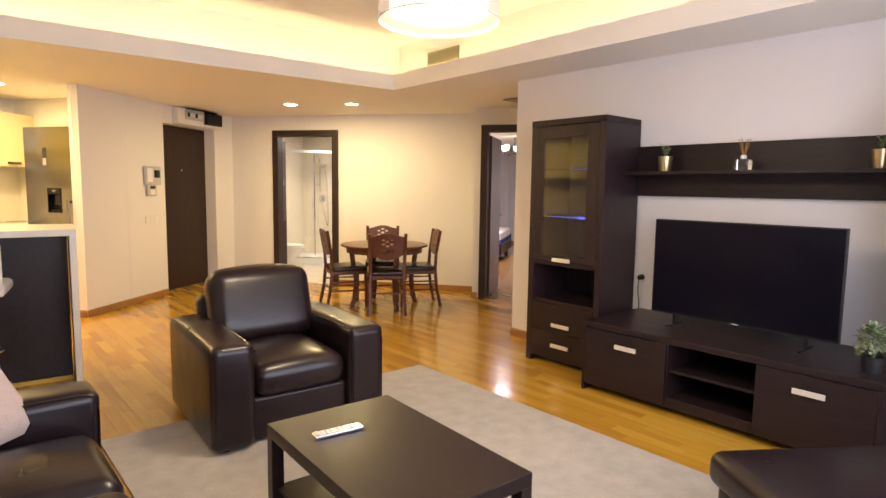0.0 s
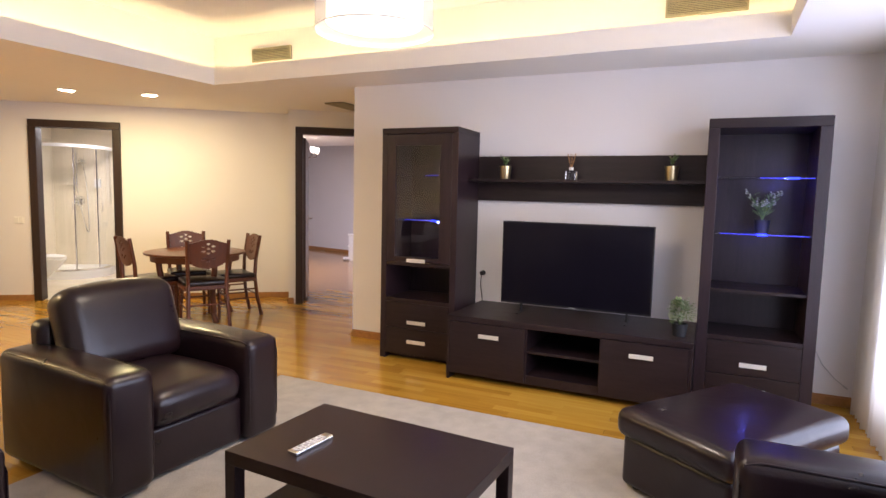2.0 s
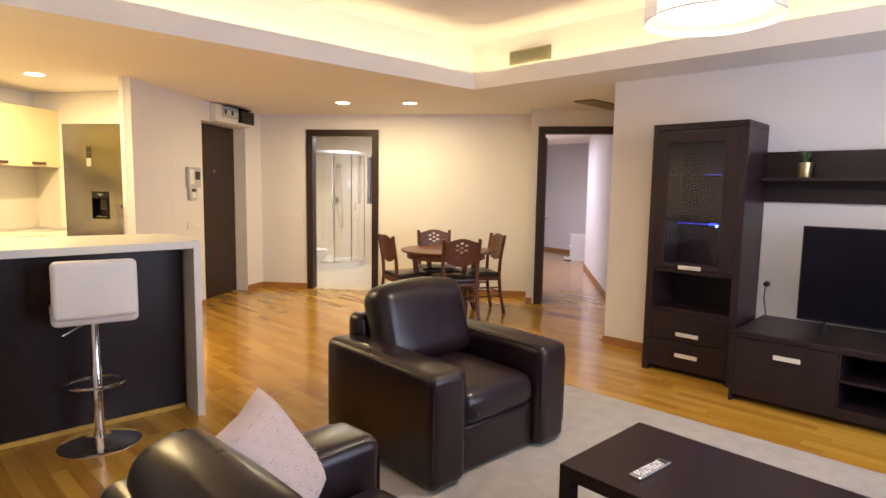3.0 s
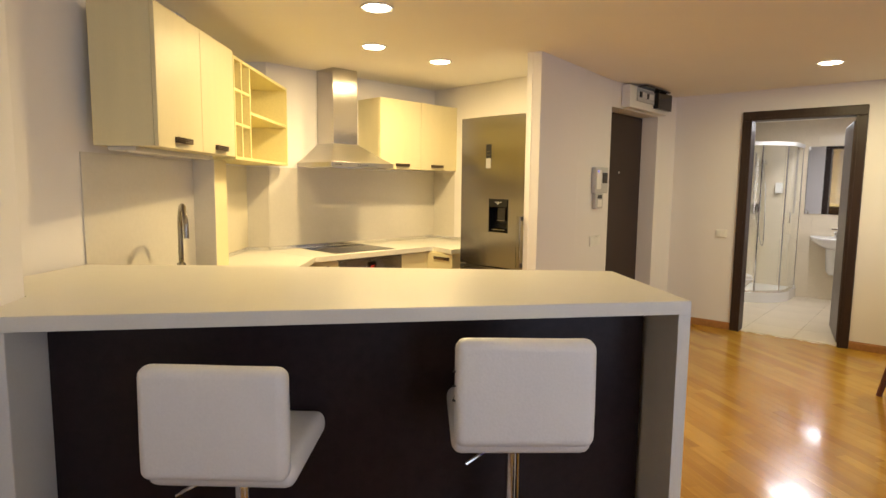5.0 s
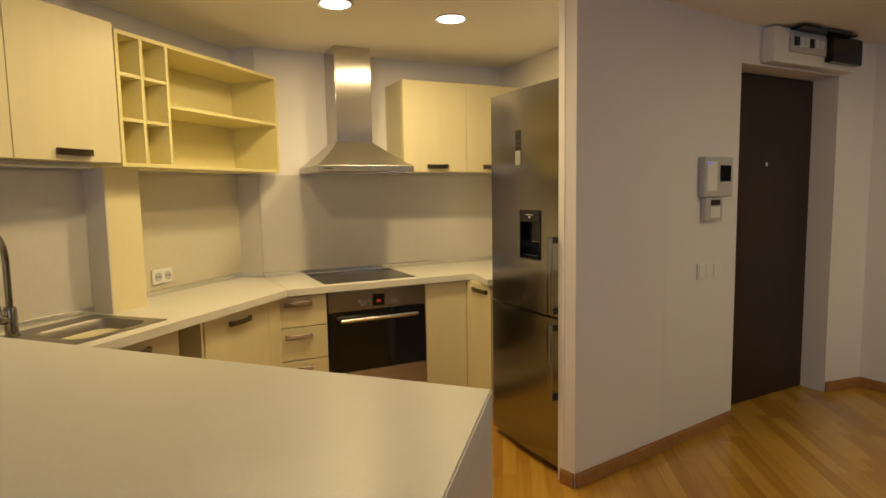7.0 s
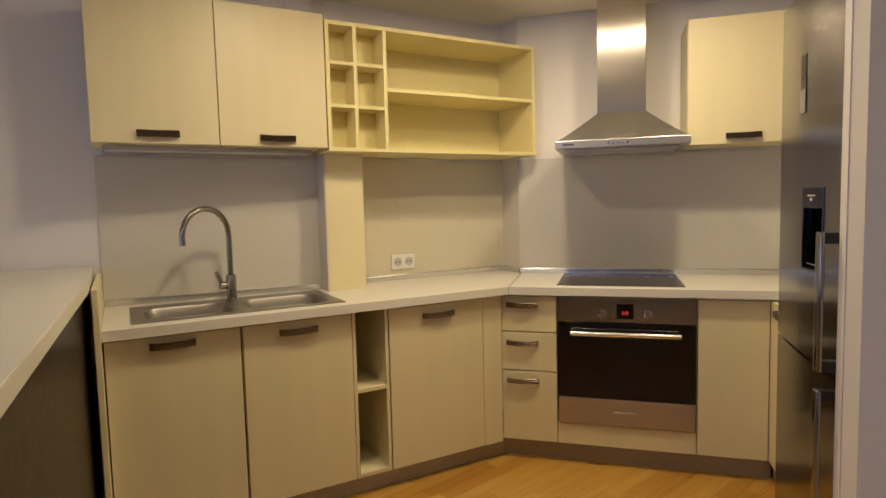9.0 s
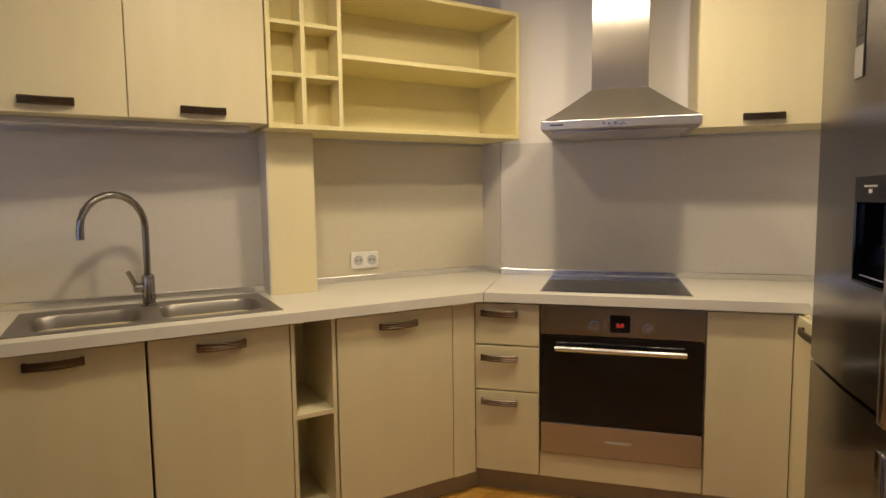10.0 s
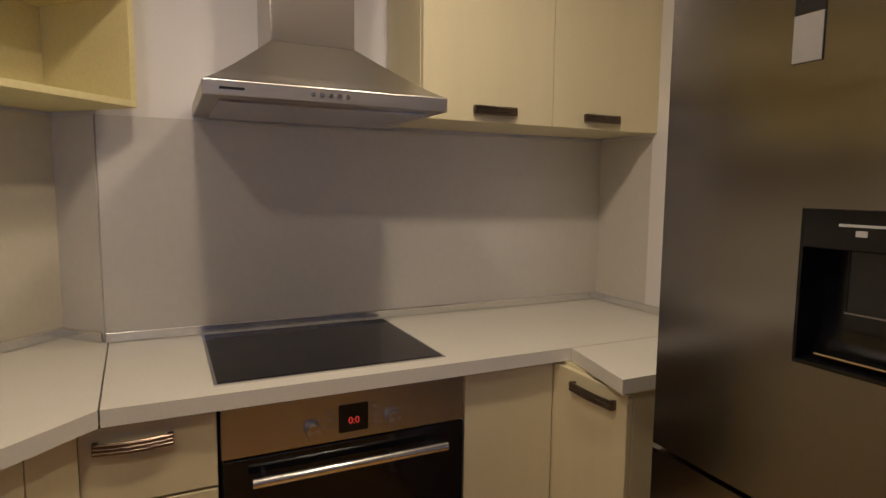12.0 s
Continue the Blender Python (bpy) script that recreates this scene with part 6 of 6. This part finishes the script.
for z, k_ in ((0.402, 1.0), (0.425, 1.0), (0.437, 0.92)):
    rows_.append([bm.verts.new((0.188 * k_ * math.cos(radians(a_)), 0.04 + 0.43 * k_ * max(0.0, math.sin(radians(a_))) ** 0.8, z)) for a_ in range(0, 181, 10)])
for a_, b_ in zip(rows_, rows_[1:]):
    for k in range(len(a_) - 1):
        bm.faces.new((a_[k], a_[k + 1], b_[k + 1], b_[k]))
bm.faces.new(rows_[-1])
part("lid", bm, M_WHITEPL, t, smooth=True)
t = thing("bathroom_cabinet", bath(0, 0), "tall dark wenge bathroom cabinet with chrome handles", "cabinet")
boxpart("body", (BU0 + 0.01, 0.42, 0.47, 0.80, 0.83, 2.06), M_LEAFDOOR, t, 0.002)
boxpart("lower_body", (BU0 + 0.01, 0.40, 0.50, 0.84, 0.004, 0.828), M_WENGE, t, 0.002, "black lower cabinet")
for y in (0.60, 0.66):
    bm = bmesh.new()
    tube(bm, [(0.42, y, 1.36), (0.445, y + 0.012, 1.40), (0.445, y + 0.012, 1.44), (0.42, y, 1.48)], 0.006, 8)
    part("handle", bm, M_CHROME, t, smooth=True)

# ---------------------------------------------------------------- bedroom
def bedp(u, v):
    q = UB @ Vector((u, v, 0))
    return (q.x, q.y)


wall("wall_bedroom_right", bedp(0.93, 0.12), bedp(0.96, 3.65), z1=2.75, thick=0.08)
wall("wall_bedroom_recess", bedp(0.96, 3.65), bedp(1.75, 3.65), z1=2.75, thick=0.08)
wall("wall_bedroom_end", bedp(1.75, 3.65), bedp(1.75, 4.9), z1=2.75, thick=0.08)
wall("wall_bedroom_far", bedp(1.75, 4.9), bedp(-0.60, 7.75), z1=2.75, thick=0.08)
wall("wall_bedroom_left", bedp(-0.60, 7.75), bedp(-3.2, 5.8), z1=2.75, thick=0.08)
wall("wall_bedroom_side", bedp(-3.2, 5.8), bedp(-1.2, 0.62), z1=2.75, thick=0.08)
baseboard(bedp(0.93, 0.12), bedp(0.96, 3.65))
baseboard(bedp(1.75, 4.9), bedp(-0.60, 7.75))
bm = bmesh.new()
prism(bm, [bedp(-3.4, -0.1), bedp(2.0, -0.1), bedp(2.0, 8.2), bedp(-3.4, 8.2)], 2.72, 2.78)
structure("ceiling_bedroom", bm, M_CEIL, "white bedroom ceiling", "ceiling")
bm = bmesh.new()
prism(bm, [bedp(-3.4, -0.12), bedp(2.0, -0.12), bedp(2.0, 8.2), bedp(-3.4, 8.2)], -0.02, -0.001)
structure("floor_bedroom", bm, M_OAK, "honey oak bedroom floor", "floor")
t = thing("bed", UB @ pose(-1.25, 4.75, 0, 0, 0, 0), "double bed with white linen and a blue-edged cover", "bed")
boxpart("bed_base", (-1.0, 1.0, -0.85, 0.85, 0.10, 0.32), M_WENGE, t, 0.02)
bm = bmesh.new()
soft_box(bm, -0.98, 0.98, -0.83, 0.83, 0.32, 0.54, 0.05, 0.02)
part("mattress", bm, M_STOOL, t, "white bedding", smooth=True)
M_BLUEC = material("blue_cloth", (0.05, 0.08, 0.35), 0.9, vary=0.1)
boxpart("cover_band", (0.55, 0.995, -0.845, 0.845, 0.33, 0.40), M_BLUEC, t, 0.01, "blue cover edge")
for x in (-0.9, 0.9):
    for y in (-0.75, 0.75):
        boxpart("leg", (x - 0.04, x + 0.04, y - 0.04, y + 0.04, 0, 0.10), M_WENGE, t, 0.003)
t = thing("small_shelf", UB @ pose(0.80, 4.55, 0), "low white open shelf by the bedroom wall", "shelf")
for d in ((0.0, 0.30, 0.0, 0.02, 0.0, 0.52), (0.0, 0.30, 0.38, 0.40, 0.0, 0.52)):
    boxpart("side", d, M_WHITEPL, t, 0.002)
for z in (0.02, 0.26, 0.50):
    boxpart("board", (-0.02 if z > 0.03 else -0.12, 0.30, 0.02, 0.38, z, z + 0.02), M_WHITEPL, t, 0.002)
t = thing("chandelier", UB @ pose(-0.04, 3.9, 0), "bedroom chandelier with small glowing glass shades", "chandelier")
bm = bmesh.new()
cyl(bm, (0, 0, 2.05), (0, 0, 2.345), 0.008, seg=8)
lathe(bm, [(0.001, 1.98), (0.03, 2.0), (0.035, 2.04), (0.001, 2.07)], 16)
part("stem", bm, M_BRONZE, t, smooth=True)
for k in range(5):
    a_ = radians(72 * k + 20)
    cxx, cyy = math.cos(a_), math.sin(a_)
    bm = bmesh.new()
    tube(bm, [(0, 0, 2.03), (0.10 * cxx, 0.10 * cyy, 2.0), (0.20 * cxx, 0.20 * cyy, 2.02), (0.22 * cxx, 0.22 * cyy, 2.08)], 0.006, 8)
    am = part("arm", bm, M_BRONZE, t, smooth=True)
    bm = bmesh.new()
    lathe(bm, [(0.02, 2.08), (0.04, 2.11), (0.05, 2.16), (0.045, 2.19)], 16, (0.22 * cxx, 0.22 * cyy))
    part("shade", bm, M_SHADE, am, "glowing white glass shade", smooth=True)

# ---------------------------------------------------------------- parquet


def oak(name, island):
    m = bpy.data.materials.new(name)
    m.use_nodes = True
    n, ln_ = m.node_tree.nodes, m.node_tree.links
    b = n["Principled BSDF"]
    geo = n.new("ShaderNodeNewGeometry")
    tone = geo.outputs["Random Per Island"] if island else n.new("ShaderNodeObjectInfo").outputs["Random"]
    mp = n.new("ShaderNodeMapping")
    mp.inputs["Scale"].default_value = (38, 2.2, 1)
    ln_.new(geo.outputs["Position"], mp.inputs["Vector"])
    grain = n.new("ShaderNodeTexNoise")
    grain.inputs["Scale"].default_value, grain.inputs["Detail"].default_value, grain.inputs["Distortion"].default_value = 1.0, 6, 0.6
    ln_.new(mp.outputs[0], grain.inputs["Vector"])
    ramp = n.new("ShaderNodeValToRGB")
    ramp.color_ramp.elements[0].position, ramp.color_ramp.elements[1].position = 0.0, 1.0
    ramp.color_ramp.elements[0].color = (0.28, 0.126, 0.013, 1)
    ramp.color_ramp.elements[1].color = (0.58, 0.345, 0.050, 1)
    e = ramp.color_ramp.elements.new(0.5)
    e.color = (0.44, 0.226, 0.026, 1)
    mixv = n.new("ShaderNodeMath")
    mixv.operation = "MULTIPLY_ADD"
    mixv.inputs[1].default_value = 0.55
    sub = n.new("ShaderNodeMath")
    sub.operation = "MULTIPLY"
    sub.inputs[1].default_value = 0.6
    ln_.new(grain.outputs["Fac"], sub.inputs[0])
    ln_.new(tone, mixv.inputs[0])
    ln_.new(sub.outputs[0], mixv.inputs[2])
    ln_.new(mixv.outputs[0], ramp.inputs["Fac"])
    ln_.new(ramp.outputs[0], b.inputs["Base Color"])
    wear = n.new("ShaderNodeTexNoise")
    wear.inputs["Scale"].default_value, wear.inputs["Detail"].default_value = 3.0, 5
    ln_.new(geo.outputs["Position"], wear.inputs["Vector"])
    rr = n.new("ShaderNodeMapRange")
    rr.inputs["To Min"].default_value, rr.inputs["To Max"].default_value = 0.12, 0.27
    ln_.new(wear.outputs["Fac"], rr.inputs["Value"])
    ln_.new(rr.outputs[0], b.inputs["Roughness"])
    bp = n.new("ShaderNodeBump")
    bp.inputs["Strength"].default_value, bp.inputs["Distance"].default_value = 0.06, 0.003
    ln_.new(grain.outputs["Fac"], bp.inputs["Height"])
    ln_.new(bp.outputs[0], b.inputs["Normal"])
    b.inputs["Coat Weight"].default_value, b.inputs["Coat Roughness"].default_value = 0.3, 0.07
    return m


M_PLANK, M_PLANKS = oak("oak_plank", False), oak("oak_planks", True)
floor_ob = bpy.data.objects["floor"]
PW = 0.071
rnd = random.Random(7)
shared = {}


def plank_mesh(length):
    if length not in shared:
        bm = bmesh.new()
        box(bm, 0.0002, PW - 0.0002, 0.0002, length - 0.0002, -0.0115, 0.0, 0.0005, 1)
        shared[length] = finish(bm, "plank", M_PLANK)
    return shared[length]


verts, faces = [], []
x = -2.1
while x < 5.8:
    y = -0.64
    first = rnd.choice((0.14, 0.25, 0.36, 0.47))
    while y < 8.9:
        ln_ = first or rnd.choice((0.42, 0.50, 0.60, 0.70))
        first = 0.0
        xm, ym = x + PW / 2, y + ln_ / 2
        q = U.inverted() @ Vector((xm, ym, 0))
        outside = (xm < -1.72 and ym < 4.6) or (xm > 3.82 and ym < 3.35)
        if q.y < 0.36 and not outside:
            if 0.3 < xm < 3.0 and 3.9 < ym < 7.6 and (q.y <= 0.0 or q.x <= 0.5):
                ob = new("plank", plank_mesh(ln_))
                ob.parent = floor_ob
                ob.matrix_basis = Matrix.Translation((x, y, 0)) @ Euler((rnd.uniform(-0.0002, 0.0002), rnd.uniform(-0.0012, 0.0012), 0)).to_matrix().to_4x4()
            else:
                k = len(verts)
                ti, tj = rnd.uniform(-0.00004, 0.00004), rnd.uniform(-0.00004, 0.00004)
                for zz in (-0.0115, 0.0):
                    verts += [(x + 0.0004, y + 0.0005, zz - ti - tj), (x + PW - 0.0004, y + 0.0005, zz + ti - tj), (x + PW - 0.0004, y + ln_ - 0.0005, zz + ti + tj), (x + 0.0004, y + ln_ - 0.0005, zz - ti + tj)]
                faces += [(k + 4, k + 5, k + 6, k + 7), (k, k + 1, k + 5, k + 4), (k + 1, k + 2, k + 6, k + 5), (k + 2, k + 3, k + 7, k + 6), (k + 3, k, k + 4, k + 7)]
        y += ln_
    x += PW
me = bpy.data.meshes.new("parquet")
me.from_pydata(verts, [], faces)
me.materials.append(M_PLANKS)
ob = new("parquet", me)
ob.parent = floor_ob
ob["kind"] = "stuff"
